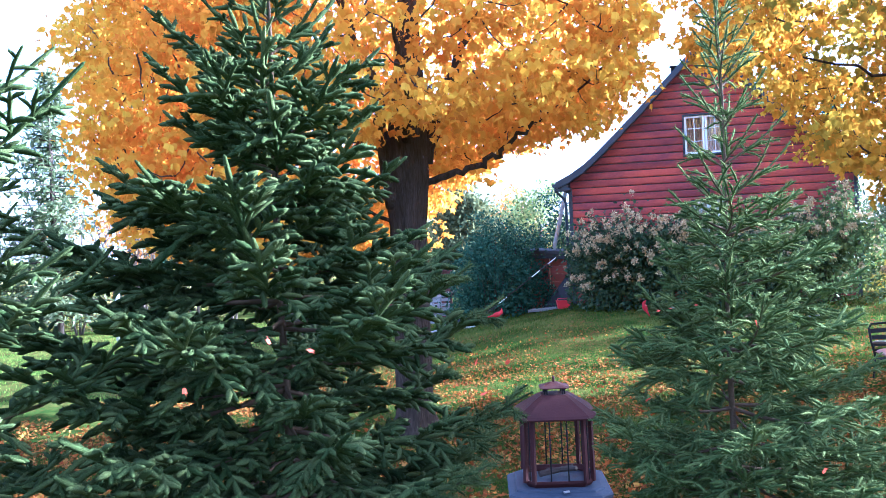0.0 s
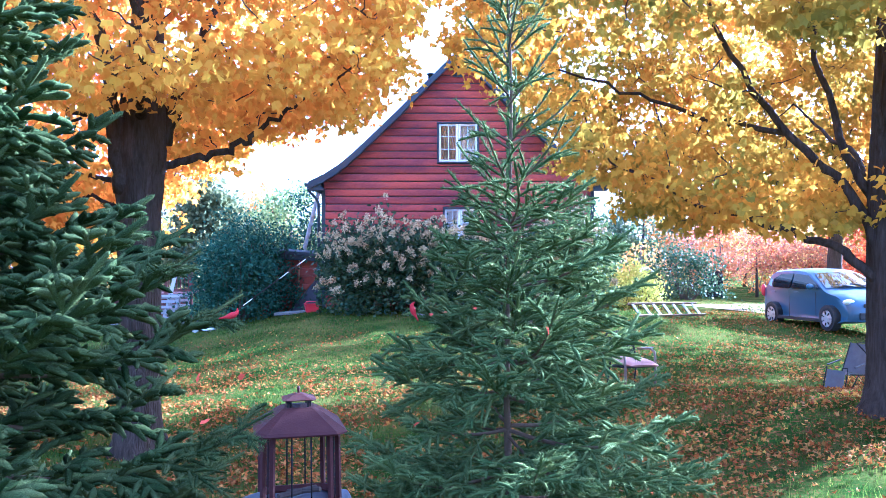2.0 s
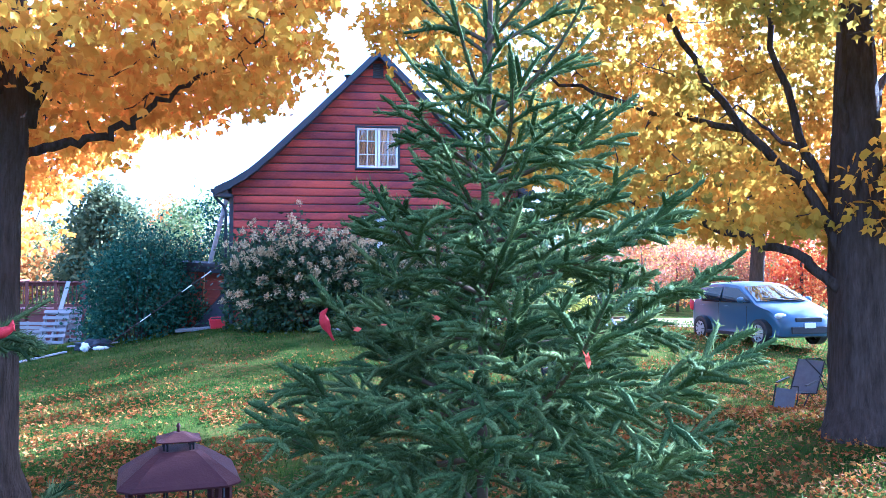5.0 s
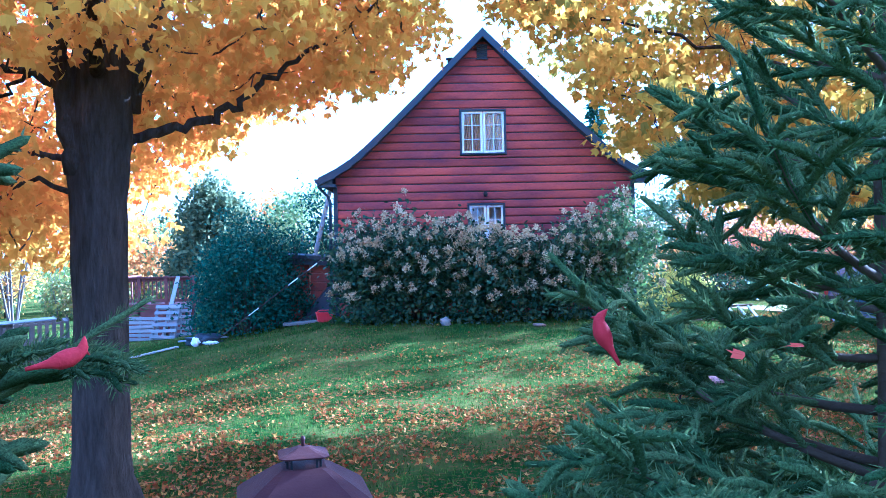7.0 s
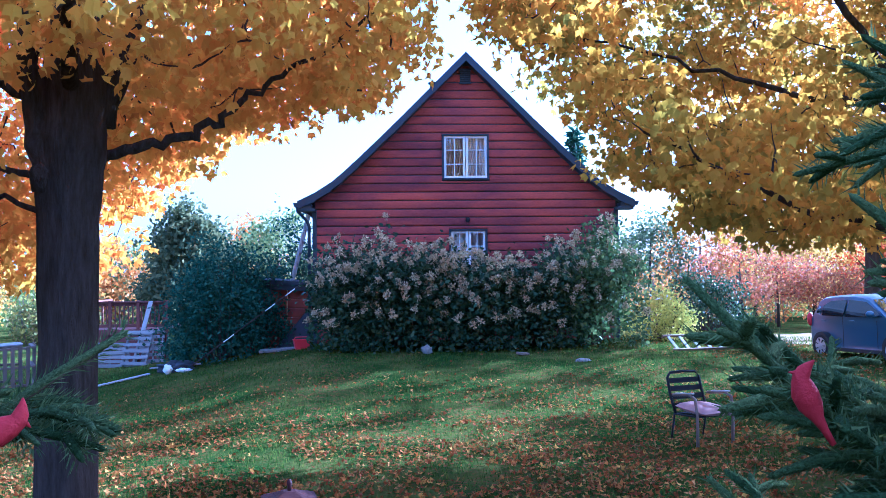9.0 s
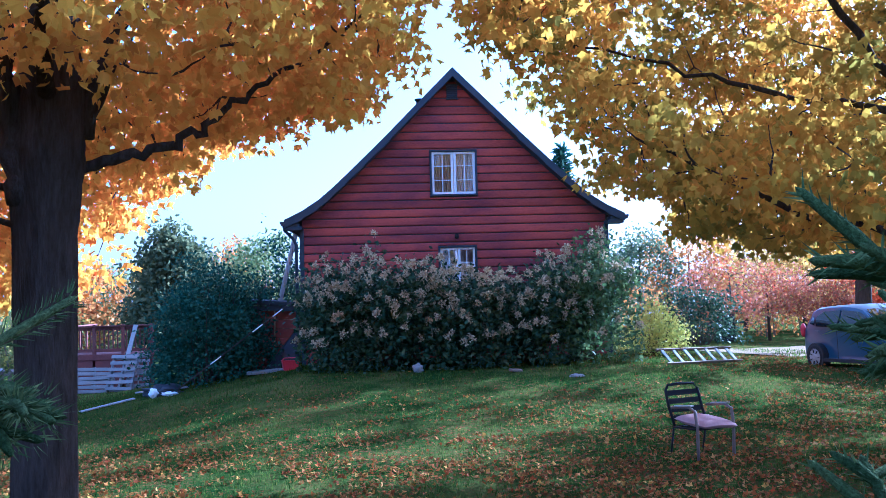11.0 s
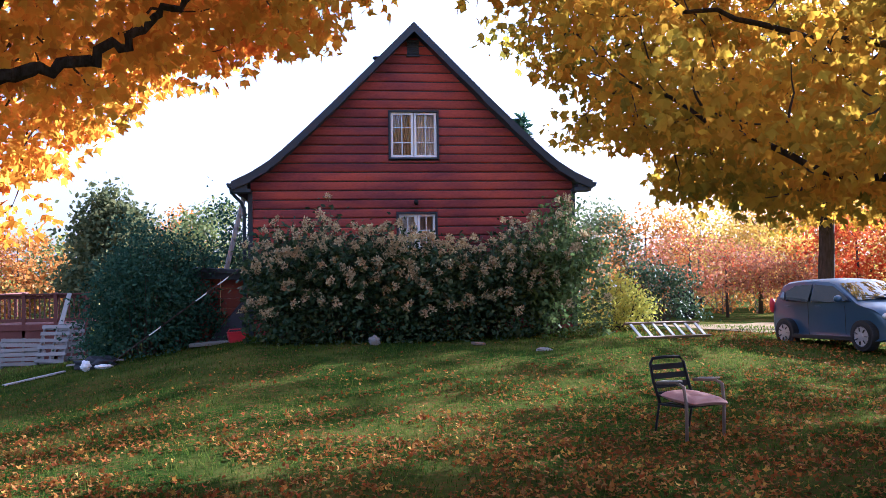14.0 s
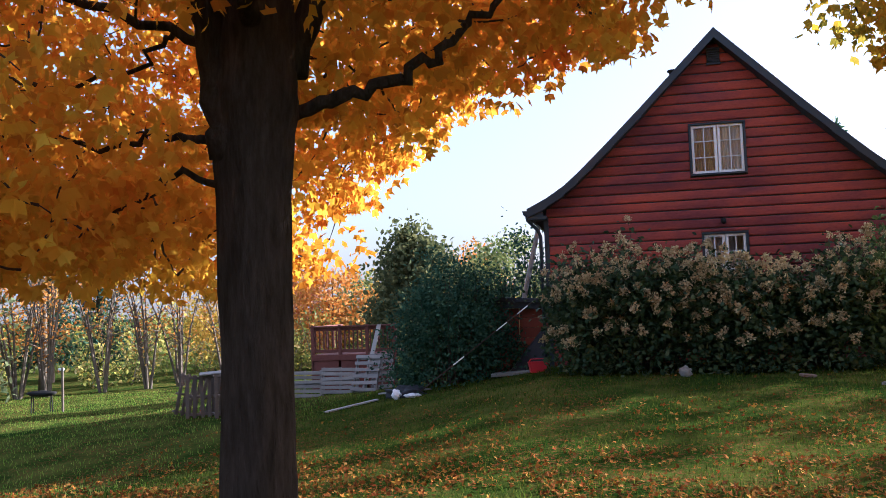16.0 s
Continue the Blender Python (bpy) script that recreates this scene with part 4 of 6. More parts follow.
def spruce(base, top, reach, label, seed, first, gap, fan, core_r, needle, thin, dens, bare, pale=False, west=0.0, lush=None, name="spruce_tree"):
    """A young spruce: whorls of limbs, each a flat spray of plump shoots, with needles all round them."""
    rng = np.random.default_rng(seed)
    tree = thing(name, base, label, "tree")
    H = top - base[2]
    up = np.array((0.0, 0, 1))
    tr = Geo().tube([(0.01 * math.sin(i), 0.01 * math.cos(2 * i), H * i / 10) for i in range(11)], 0.019 * H / 3 * (1 - np.linspace(0, 1, 11)) ** 1.5 + 0.004, 10, True, 0.06, rng)
    part("trunk", tr, M_SPRUCE_BARK, tree, "", True)
    rods, rad = [], []

    def rod(a, b, sag, r=0.0):
        a, b = np.array(a), np.array(b)
        l = np.linalg.norm(b - a)
        rods.append((a, (a + b) / 2 + up * sag * l, b))
        slim = 0.5 if lush is not None and a[0] > lush else 1.0
        rad.append(slim * (r or core_r * np.interp(a[2] / H, [0.5, 0.8], [1.0, 0.72])) * rng.uniform(0.85, 1.15))
    h, turn = first, 0.0
    while h < H - 0.12:
        f = h / H
        open_top = f > bare
        L0 = float(np.interp(f, [q[0] for q in reach], [q[1] for q in reach]))
        n = 5 if open_top else rng.integers(5, 8)
        turn += 1.1
        for k in range(n):
            az = turn + 2 * math.pi * k / n + rng.normal(0, 0.2)
            L = L0 * rng.uniform(0.62, 1.15) * (1 - west * math.cos(az)) + 0.04
            rise = np.interp(f, [0, 0.3, 0.5, 0.7, 1], [-0.12, 0.05, 0.22, 0.55, 1.0]) + rng.normal(0, 0.09)
            d = np.array((math.cos(az), math.sin(az), 0.0))
            side = np.array((-d[1], d[0], 0.0))
            s = np.linspace(0, 1, 7)
            p = np.outer(s * L, d)
            p[:, 2] = h + rng.normal(0, 0.02) + L * (math.tan(rise) * s - 0.12 * np.sin(np.pi * s) * (1 - f) + 0.14 * s ** 3)
            p += np.outer(np.sin(s * 3) * rng.normal(0, 0.04) * L, side)
            part("bough", Geo().tube(p, np.linspace(0.004 + 0.008 * L, 0.003, 7), 5, False), M_SPRUCE_BARK, tree, "", True)
            for i in range(1 if open_top else 2, 6):
                rod(p[i], p[i + 1], 0.02)
            m = max(1 if open_top else 2, int(L * 0.8 / (fan * (2.2 if open_top else 1.0))))
            for q in range(2 * m):
                u = min(max(0.2 + 0.74 * (q // 2 + rng.uniform(-0.3, 0.3)) / m, 0.12), 0.96)
                i0 = min(int(u * 6), 5)
                o = p[i0] + (p[i0 + 1] - p[i0]) * (u * 6 - i0)
                ax = (p[i0 + 1] - p[i0]) / np.linalg.norm(p[i0 + 1] - p[i0])
                sgn = 1 if q % 2 else -1
                l2 = min(0.3, (0.55 * L * (1 - u) + 0.07) * rng.uniform(0.7, 1.2))
                dd = ax * rng.uniform(0.6, 0.95) + side * sgn * rng.uniform(0.5, 0.95) + up * rng.normal(0.06, 0.32)
                dd /= np.linalg.norm(dd)
                sag = 0.06 + 0.05 * (1 - f)
                e = o + dd * l2 - up * sag * l2
                if l2 > 0.2:
                    mid = (o + e) / 2 + up * sag * l2
                    rod(o, mid, 0.03)
                    rod(mid, e, 0.03)
                else:
                    rod(o, e, sag)
                if open_top and l2 < 0.16 or l2 < 0.09:
                    continue
                perp = np.cross(dd, up)
                perp /= np.linalg.norm(perp) + 1e-9
                m3 = max(1, int(l2 / (fan * (1.8 if open_top else 1.05))))
                for c in range(2 * m3):
                    v = 0.18 + 0.78 * (c // 2 + rng.uniform(0, 0.6)) / m3
                    if v > 0.95:
                        continue
                    o2 = o + (e - o) * v + up * sag * l2 * math.sin(math.pi * v)
                    d3 = dd * rng.uniform(0.6, 1.0) + perp * (1 if c % 2 else -1) * rng.uniform(0.5, 0.9) + up * rng.normal(0.0, 0.22)
                    d3 /= np.linalg.norm(d3)
                    l3 = (0.36 * l2 * (1 - v) + 0.04) * rng.uniform(0.75, 1.25)
                    rod(o2, o2 + d3 * l3 - up * 0.1 * l3, 0.06)
        h += gap * rng.uniform(0.8, 1.2) * (1.15 if open_top else 1.0)
    z = H * 0.42
    while z < H - 0.15:
        rod((0.004, 0, z), (-0.004, 0.006, z + 0.12), 0, 0.019 * H / 3 * (1 - z / H) ** 1.5 + 0.005)
        z += 0.11
    rod((0, 0.01, H - 0.15), (0.01, 0, H + 0.05), 0)
    R, rr = np.array(rods), np.array(rad)
    A, B = np.concatenate([R[:, 0], R[:, 1]]), np.concatenate([R[:, 1], R[:, 2]])
    ln = np.linalg.norm(B - A, axis=1)
    cnt = np.maximum(2, (ln * dens + rng.uniform(0, 1, len(ln))).astype(int))
    if lush is not None:
        cnt = np.where(A[:, 0] > lush, cnt * 11, cnt)
    idx = np.repeat(np.arange(len(A)), cnt)
    u = rng.uniform(0, 1.05, len(idx))[:, None]
    ax = ((B - A) / (ln[:, None] + 1e-9))[idx]
    rd = rng.normal(0, 1, (len(idx), 3))
    rd -= ax * np.sum(rd * ax, 1)[:, None]
    rd /= np.linalg.norm(rd, axis=1)[:, None]
    o = A[idx] * (1 - u) + B[idx] * u + rd * core_r * 0.6
    dirn = ax * 0.75 + rd * rng.uniform(0.6, 1.0, (len(idx), 1)) + up * 0.1
    dirn /= np.linalg.norm(dirn, axis=1)[:, None]
    wd = np.cross(dirn, rng.normal(0, 1, (len(idx), 3)))
    wd /= np.linalg.norm(wd, axis=1)[:, None]
    le = rng.uniform(0.75, 1.25, (len(idx), 1)) * needle
    wd = wd * (thin if lush is None else np.where(A[idx, :1] > lush, thin * 0.45, thin))
    v = np.stack([o - wd, o + wd, o + dirn * le], 1).reshape(-1, 3)
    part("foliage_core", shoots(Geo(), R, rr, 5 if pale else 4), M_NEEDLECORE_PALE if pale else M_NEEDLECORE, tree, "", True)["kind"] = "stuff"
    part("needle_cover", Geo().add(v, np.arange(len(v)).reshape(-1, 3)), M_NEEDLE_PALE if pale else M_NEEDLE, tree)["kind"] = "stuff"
    return tree


SR = on_ground(-0.88, -20.5, -0.03)
spruce(SR, 3.05, [(0.1, 0.8), (0.34, 0.68), (0.47, 0.52), (0.54, 0.41), (0.62, 0.31), (0.7, 0.24), (0.82, 0.18), (0.95, 0.08), (1, 0.06)], "young green spruce with open upper whorls", 3, 0.35, 0.132, 0.068, 0.007, 0.018, 0.0014, 330, 0.66, True, -0.16)
SL = on_ground(-3.1, -20.6, -0.03)
spruce(SL, 4.25, [(0.1, 1.5), (0.21, 1.4), (0.34, 1.2), (0.42, 1.0), (0.47, 0.8), (0.59, 0.64), (0.65, 0.48), (0.72, 0.3), (0.85, 0.18), (1, 0.05)], "bushy dark green spruce with full lower boughs", 4, 0.4, 0.165, 0.084, 0.016, 0.02, 0.0028, 85, 0.66, False, 0.14, 0.85)
SF = on_ground(-4.12, -22.1, -0.03)
spruce(SF, 4.0, [(0.1, 1.3), (0.5, 0.95), (0.65, 0.7), (1, 0.05)], "dark green spruce beside the path", 9, 0.6, 0.28, 0.12, 0.012, 0.018, 0.0026, 60, 0.8)


def far_tree(name, x, y, height, width, material, label, seed, leaves=1500, leaf=0.2, low=0.25, bark=None, shape=1.0, group="trees round the yard"):
    """A tree or tall shrub in the distance: trunk, limbs and an uneven leafy crown."""
    rng = np.random.default_rng(seed)
    base = on_ground(x, y, -0.05)
    tree = thing(name, base, label, "tree", group=group)
    bark = bark or M_TWIG
    part("trunk", Geo().tube([(0, 0, 0), (0.05 * rng.normal(), 0.05 * rng.normal(), height * 0.4), (0.1 * rng.normal(), 0.1 * rng.normal(), height * 0.85)],
                             [0.02 * height + 0.02, 0.014 * height + 0.01, 0.01], 8), bark, tree, "", True)
    hs = height * (1 - low) / 2
    cz = height * low + hs
    n = int(14 + width * height * 1.6)
    cl = []
    while len(cl) < n:
        p = rng.uniform(-1, 1, 3)
        k = np.linalg.norm(p)
        if 0.35 < k < 1.0 and p[2] < 1:
            s = 1.0 if p[2] < 0 else 1 - (1 - shape) * p[2]
            cl.append((p[0] * width / 2 * s, p[1] * width / 2 * s, cz + p[2] * hs))
    cl = np.array(cl)
    g = Geo()
    connect(g, rng, [(0, 0, height * q) for q in np.linspace(low * 0.7, 0.8, 6)], cl, 0.02, 0.05)
    part("branching", g, bark, tree, "", True)["kind"] = "stuff"
    per = max(6, leaves // n)
    pts = np.concatenate([c + rng.normal(0, 1, (int(per * rng.uniform(0.5, 1.5)), 3)) * np.array((0.13, 0.13, 0.09)) * (width * 0.55 + 0.8) for c in cl])
    part("crown", scatter(Geo(), rng, pts, rng.uniform(0.7, 1.3, len(pts)) * leaf, OVAL, OVAL_T, 1.0), material, tree)
    return tree


def shrub(name, x, y, radii, material, label, seed, leaves=6000, leaf=0.09, lift=0.0, shape=0.75, panicles=0):
    """A dense shrub: stems from the ground and leaves towards its outside."""
    rng = np.random.default_rng(seed)
    base = on_ground(x, y, -0.05)
    bush = thing(name, base, label, "shrub")
    g = Geo()
    rx, ry, rz = radii
    tips = []
    for _ in range(26):
        a = rng.uniform(0, 2 * math.pi)
        k = rng.uniform(0.2, 0.95)
        hgt = rz * rng.uniform(0.7, 1.0) * math.sqrt(1 - 0.6 * k * k)
        p = [(0.25 * k * rx * math.cos(a), 0.25 * k * ry * math.sin(a), 0), (0.7 * k * rx * math.cos(a), 0.7 * k * ry * math.sin(a), hgt * 0.5), (k * rx * math.cos(a), k * ry * math.sin(a), hgt)]
        g.tube(p, [0.016, 0.011, 0.004], 5, False)
        tips.append(p[2])
    part("stem_growth", g, M_TWIG, bush, "", True)["kind"] = "stuff"
    k = max(30, leaves // 55)
    q = rng.normal(0, 1, (k, 3))
    q /= np.linalg.norm(q, axis=1)[:, None]
    q[:, 2] = np.abs(q[:, 2]) * 1.3 - 0.3
    wob = np.array([1 + 0.35 * noise.noise(Vector((v[0] * 2.2 + seed, v[1] * 2.2, v[2] * 2.2))) for v in q])[:, None]
    c = q * rng.uniform(0.4, 1.08, (k, 1)) ** 0.6 * wob * np.array((rx, ry, rz * shape)) + np.array((0, 0, rz * (1 - shape)))
    size = 0.13 * (rx + ry) * rng.uniform(0.7, 1.3, (k, 1, 1))
    pts = (c[:, None] + rng.normal(0, 1, (k, leaves // k, 3)) * size * np.array((0.7, 0.7, 0.6))).reshape(-1, 3)
    pts = pts[pts[:, 2] > 0.02]
    part("foliage", scatter(Geo(), rng, pts, rng.uniform(0.7, 1.3, len(pts)) * leaf, OVAL, OVAL_T, 0.9), material, bush)
    return bush

# ---- hydrangeas along the gable ----
def hydrangea(x, y, rx, h, seed, heads, top_bumps, leaves=M_HYDRANGEA):
    """A hydrangea: many canes, broad leaves, and cone-shaped dried flower heads."""
    rng = np.random.default_rng(seed)
    base = on_ground(x, y, -0.05)
    bush = thing("hydrangea_bush", base, "hydrangea bush with dried pinkish flower heads against the house", "shrub", group="hydrangeas along the wall")
    ry = 1.35
    canes, tips = Geo(), []
    for i in range(60):
        a, k = rng.uniform(0, 2 * math.pi), rng.uniform(0.1, 1.0) ** 0.6
        ex, ey = k * rx * math.cos(a), k * ry * math.sin(a)
        hh = h * (1 - 0.3 * k * k) * rng.uniform(0.75, 1.16)
        hh = hh + top_bumps * 0.25 * math.sin(ex * 3.1 + seed)
        p = [(0.2 * ex, 0.2 * ey, 0), (0.65 * ex, 0.65 * ey, hh * 0.55), (ex, ey, hh)]
        canes.tube(p, [0.014, 0.009, 0.004], 5, False)
        tips.append(p)
    part("cane_growth", canes, M_TWIG, bush, "", True)["kind"] = "stuff"
    pts = []
    for p in tips:
        p = np.array(p)
        n = 120
        u = rng.uniform(0.12, 1.0, n) ** 0.75
        c = np.where(u[:, None] < 0.55, p[0] + (p[1] - p[0]) * (u[:, None] / 0.55), p[1] + (p[2] - p[1]) * ((u[:, None] - 0.55) / 0.45))
        pts.append(c + rng.normal(0, 1, (n, 3)) * (0.2, 0.2, 0.15))
    # skirts of leaves towards the lawn
    n = 1600
    q = np.stack([rng.uniform(-rx, rx, n), -ry * rng.uniform(0.75, 1.08, n), rng.uniform(0.05, h * 0.8, n)], -1)
    q[:, 1] *= np.sqrt(np.clip(1 - 0.55 * (q[:, 0] / rx) ** 2, 0.2, 1)) * (1 - 0.22 * (q[:, 2] / h) ** 2)
    pts.append(q)
    pts = np.concatenate(pts)
    pts = pts[pts[:, 2] > 0.03]
    part("foliage", scatter(Geo(), rng, pts, rng.uniform(0.6, 1.3, len(pts)) * 0.115, OVAL, OVAL_T, 0.75), leaves, bush)["kind"] = "stuff"
    for i in range(heads):
        me = HEADS[rng.integers(0, len(HEADS))]
        if i < heads * 0.55:
            p = tips[i % len(tips)][2]
            at = (p[0], p[1], p[2] + 0.04)
            if p[1] > 0.5:
                continue
        else:
            fx, fz = rng.uniform(-rx, rx), (0.98 - 0.72 * rng.uniform(0, 1) ** 1.5) * h
            at = (fx, -ry * math.sqrt(max(0.2, 1 - 0.55 * (fx / rx) ** 2)) * (1.02 - 0.22 * (fz / h) ** 2), fz)
        ob = part("flower_head", None, M_PANICLE, bush, "", False, me)
        ob.matrix_basis = pose(*at, rng.normal(18, 22), rng.normal(0, 25), rng.uniform(0, 360)) @ Matrix.Scale(rng.uniform(0.6, 1.0), 4)


HEADS = []
for q in range(4):
    rq = np.random.default_rng(70 + q)
    n = 60
    u = rq.uniform(0, 1, n)
    a = rq.uniform(0, 6.3, n)
    r = 0.09 * np.sqrt(1 - u * 0.85) * rq.uniform(0.7, 1.1, n)
    g = scatter(Geo(), rq, np.stack([np.cos(a) * r, np.sin(a) * r, u * 0.17 - 0.04], -1), rq.uniform(0.05, 0.08, n), OVAL, OVAL_T, 1.0)
    me = g.mesh("flower_head")
    me.materials.append(M_PANICLE)
    HEADS.append(me)
for i, (hx, hy, r, h, hd) in enumerate([(-2.85, -1.35, 0.85, 2.1, 92), (-1.55, -1.5, 1.2, 2.5, 100), (-0.1, -1.55, 1.1, 2.2, 92), (1.35, -1.45, 1.2, 2.15, 80), (2.75, -1.25, 1.2, 2.6, 60)]):
    hydrangea(hx, hy, r, h, 40 + i, hd, 1.0, M_HYDRANGEA_PALE if i == 4 else M_HYDRANGEA)

# ---- shrubs and trees round the yard ----
shrub("lilac_shrub", -6.1, 0.1, (1.25, 1.2, 2.85), M_DARKSHRUB, "dense dark green lilac shrub beside the lean-to", 50, 13000, 0.085)
shrub("lilac_shrub", -6.6, 0.9, (0.75, 0.8, 2.2), M_DARKSHRUB, "dark green shrub before the deck", 51, 4500, 0.1)
shrub("lilac_shrub", -4.9, 4.6, (1.5, 1.2, 3.2), M_DARKSHRUB, "dark shrub behind the lean-to", 52, 5000, 0.1)
shrub("lilac_shrub", -5.35, 0.75, (0.95, 0.7, 2.6), M_DARKSHRUB, "dark green lilac spreading over the lean-to roof", 54, 5000, 0.085)
shrub("yellow_shrub", 5.1, 0.7, (0.85, 0.8, 1.3), M_YELLOWSHRUB, "bright yellow-green low shrub at the house corner", 53, 3500, 0.08)
shrub("green_shrub", 9.4, 9.4, (1.5, 1.3, 2.1), M_HYDRANGEA, "green leafy shrub beyond the drive", 55, 3500, 0.12)
shrub("round_cedar", -9.05, 9.5, (1.45, 1.4, 4.75), M_CEDAR, "tall rounded grey-green cedar behind the deck", 60, 19000, 0.18, 0, 0.6)
FAR = [
    (-7.6, 21.0, 5.6, 4.4, M_GREEN_FAR, "yellow-green tree behind the shrubs", 2600, 0.2),
    (-12.1, 38.5, 7.2, 4.6, M_ORANGE_FAR, "orange autumn maple in the distance", 2200, 0.26),
    (-18.2, 26.6, 5.7, 4.6, M_ORANGE_FAR, "rust-orange autumn tree in the hedgerow", 2400, 0.22),
    (-19.4, 36.8, 6.0, 5.0, M_GREEN_FAR, "olive-green tree in the hedgerow", 2200, 0.25),
    (-23.2, 37.0, 6.6, 5.0, M_REDSHRUB, "red autumn tree in the hedgerow", 2200, 0.25),
    (-14.8, 30.0, 5.4, 4.4, M_YELLOW_FAR, "yellow autumn tree in the hedgerow", 2200, 0.22),
    (-10.5, 30.0, 5.0, 4.2, M_GREEN_FAR, "green hedgerow tree behind the cedar", 2000, 0.22),
    (-26.5, 30.0, 6.0, 5.0, M_YELLOW_FAR, "yellow birch in the hedgerow", 2200, 0.24),
    (11.9, 25.5, 5.7, 4.6, M_GREYGREEN, "pale grey-green tree behind the house", 2200, 0.22),
    (15.2, 26.5, 6.0, 5.2, M_ORANGE_FAR, "orange autumn tree beyond the drive", 2600, 0.22),
    (19.0, 28.0, 6.2, 5.2, M_YELLOW_FAR, "yellow autumn tree beyond the drive", 2600, 0.22),
    (18.0, 18.8, 5.2, 4.8, M_YELLOW_FAR, "yellow tree beyond the drive", 2600, 0.18),
    (24.5, 27.0, 7.0, 7.0, M_ORANGE_FAR, "large orange tree beyond the drive", 3000, 0.25),
    (31.0, 30.0, 8.0, 7.0, M_YELLOW_FAR, "large yellow tree beyond the drive", 2600, 0.28),
    (20.6, 15.0, 4.6, 5.0, M_REDORANGE, "bright red autumn tree behind the car", 3200, 0.17),
    (24.0, 14.0, 5.0, 5.0, M_ORANGE_FAR, "red and orange autumn tree behind the car", 2600, 0.2),
    (27.0, 19.0, 6.2, 5.4, M_ORANGE_FAR, "orange autumn tree behind the car", 2400, 0.22),
]
for i, (x, y, h, w, m, lab, n, lf) in enumerate(FAR):
    far_tree("autumn_tree", x, y, h, w, m, lab, 100 + i, int(n * 1.5), lf * 0.98, 0.12)
for i, (x, y, h, w, lab) in enumerate([(11.9, 12.4, 3.3, 3.8, "sumac shrub with red leaves on bare crooked stems"), (14.1, 14.0, 3.0, 4.2, "sumac shrub with pink-red leaves on crooked stems"),
                                       (16.8, 14.4, 2.8, 3.4, "sumac shrub with faded red leaves")]):
    far_tree("sumac", x, y, h, w, M_REDSHRUB, lab, 130 + i, 3200, 0.12, 0.34)
far_tree("sumac", -11.2, 12.1, 3.1, 2.4, M_ORANGE_FAR, "pale-stemmed sumac behind the deck", 134, 500, 0.14, 0.35, M_BIRCH)


def yellow_inside(p):
    x, y, z = p
    return ((x - 13.6) / 4.3) ** 2 + ((y - 5.0) / 4.6) ** 2 + ((z - 6.6) / 4.6) ** 2 < 1 and z > 2.6


YB = on_ground(13.4, 5.5, -0.05)
maple("maple_tree", YB, [((13.4, 5.5, YB[2]), 0.3), ((13.4, 5.5, 1.0), 0.24), ((13.45, 5.5, 2.6), 0.22), ((13.5, 5.5, 6.0), 0.14), ((13.5, 5.5, 9.0), 0.05)],
      [([(13.4, 5.4, 2.3), (12.6, 5.0, 3.4), (11.4, 4.6, 4.6)], 0.1, 0.03), ([(13.5, 5.5, 2.6), (14.4, 5.8, 4.0), (15.5, 6.0, 5.4)], 0.1, 0.03), ([(13.4, 5.5, 3.5), (13.2, 4.4, 5.0), (13.0, 3.0, 6.4)], 0.08, 0.03)],
      yellow_inside, ((9.2, 18.0), (-1.2, 9.8), (2.5, 11.3)), 180, 40, 0.22, M_MAPLE_R, "bright yellow maple standing behind the car", 31, (0.62, 0.62, 0.35), 1.1, (LEAF3, LEAF3_T))
# unseen tree, added and sized so its shade narrows the lit lawn strip
far_tree("autumn_tree", 18.0, -2.5, 9.5, 6.8, M_YELLOW_FAR, "broad yellow tree added out of view to shade the lawn", 151, 5200, 0.26, 0.3)


def conifer(x, y, h, w, label, seed, material):
    """A tall spruce in the distance, with drooping boughs."""
    rng = np.random.default_rng(seed)
    base = on_ground(x, y, -0.05)
    tree = thing("tall_spruce", base, label, "tree", group="far conifers")
    part("trunk", Geo().tube([(0, 0, 0), (0, 0, h)], [0.018 * h, 0.01], 8), M_TWIG, tree, "", True)
    bo, pts = Geo(), []
    z = h * 0.1
    while z < h * 0.985:
        f = z / h
        L = w / 2 * (1 - f) ** 0.8 + 0.1
        for k in range(6):
            a = rng.uniform(0, 6.28)
            l = L * rng.uniform(0.55, 1.25)
            tip = np.array((math.cos(a) * l, math.sin(a) * l, z + l * np.interp(f, [0, 0.8, 1], [-0.25, 0.1, 0.5])))
            bo.tube([(0, 0, z), tip * (0.5, 0.5, 1) + (0, 0, (z - tip[2]) * 0.35), tip], [0.03, 0.02, 0.008], 4, False)
            n = int(6 + l * 15)
            u = rng.uniform(0.1, 1, (n, 1))
            pts.append(np.array((0, 0, z)) * (1 - u) + tip * u + rng.normal(0, 1, (n, 3)) * (0.11 * l + 0.04, 0.11 * l + 0.04, 0.06) + (0, 0, -0.05))
        z += h * 0.022 * rng.uniform(0.8, 1.3)
    pts = np.concatenate(pts)
    part("branching", bo, M_TWIG, tree)["kind"] = "stuff"
    part("crown", scatter(Geo(), rng, pts, rng.uniform(0.25, 0.45, len(pts)), OVAL * (0.55, 1, 1), OVAL_T, 0.5), material, tree)["kind"] = "stuff"


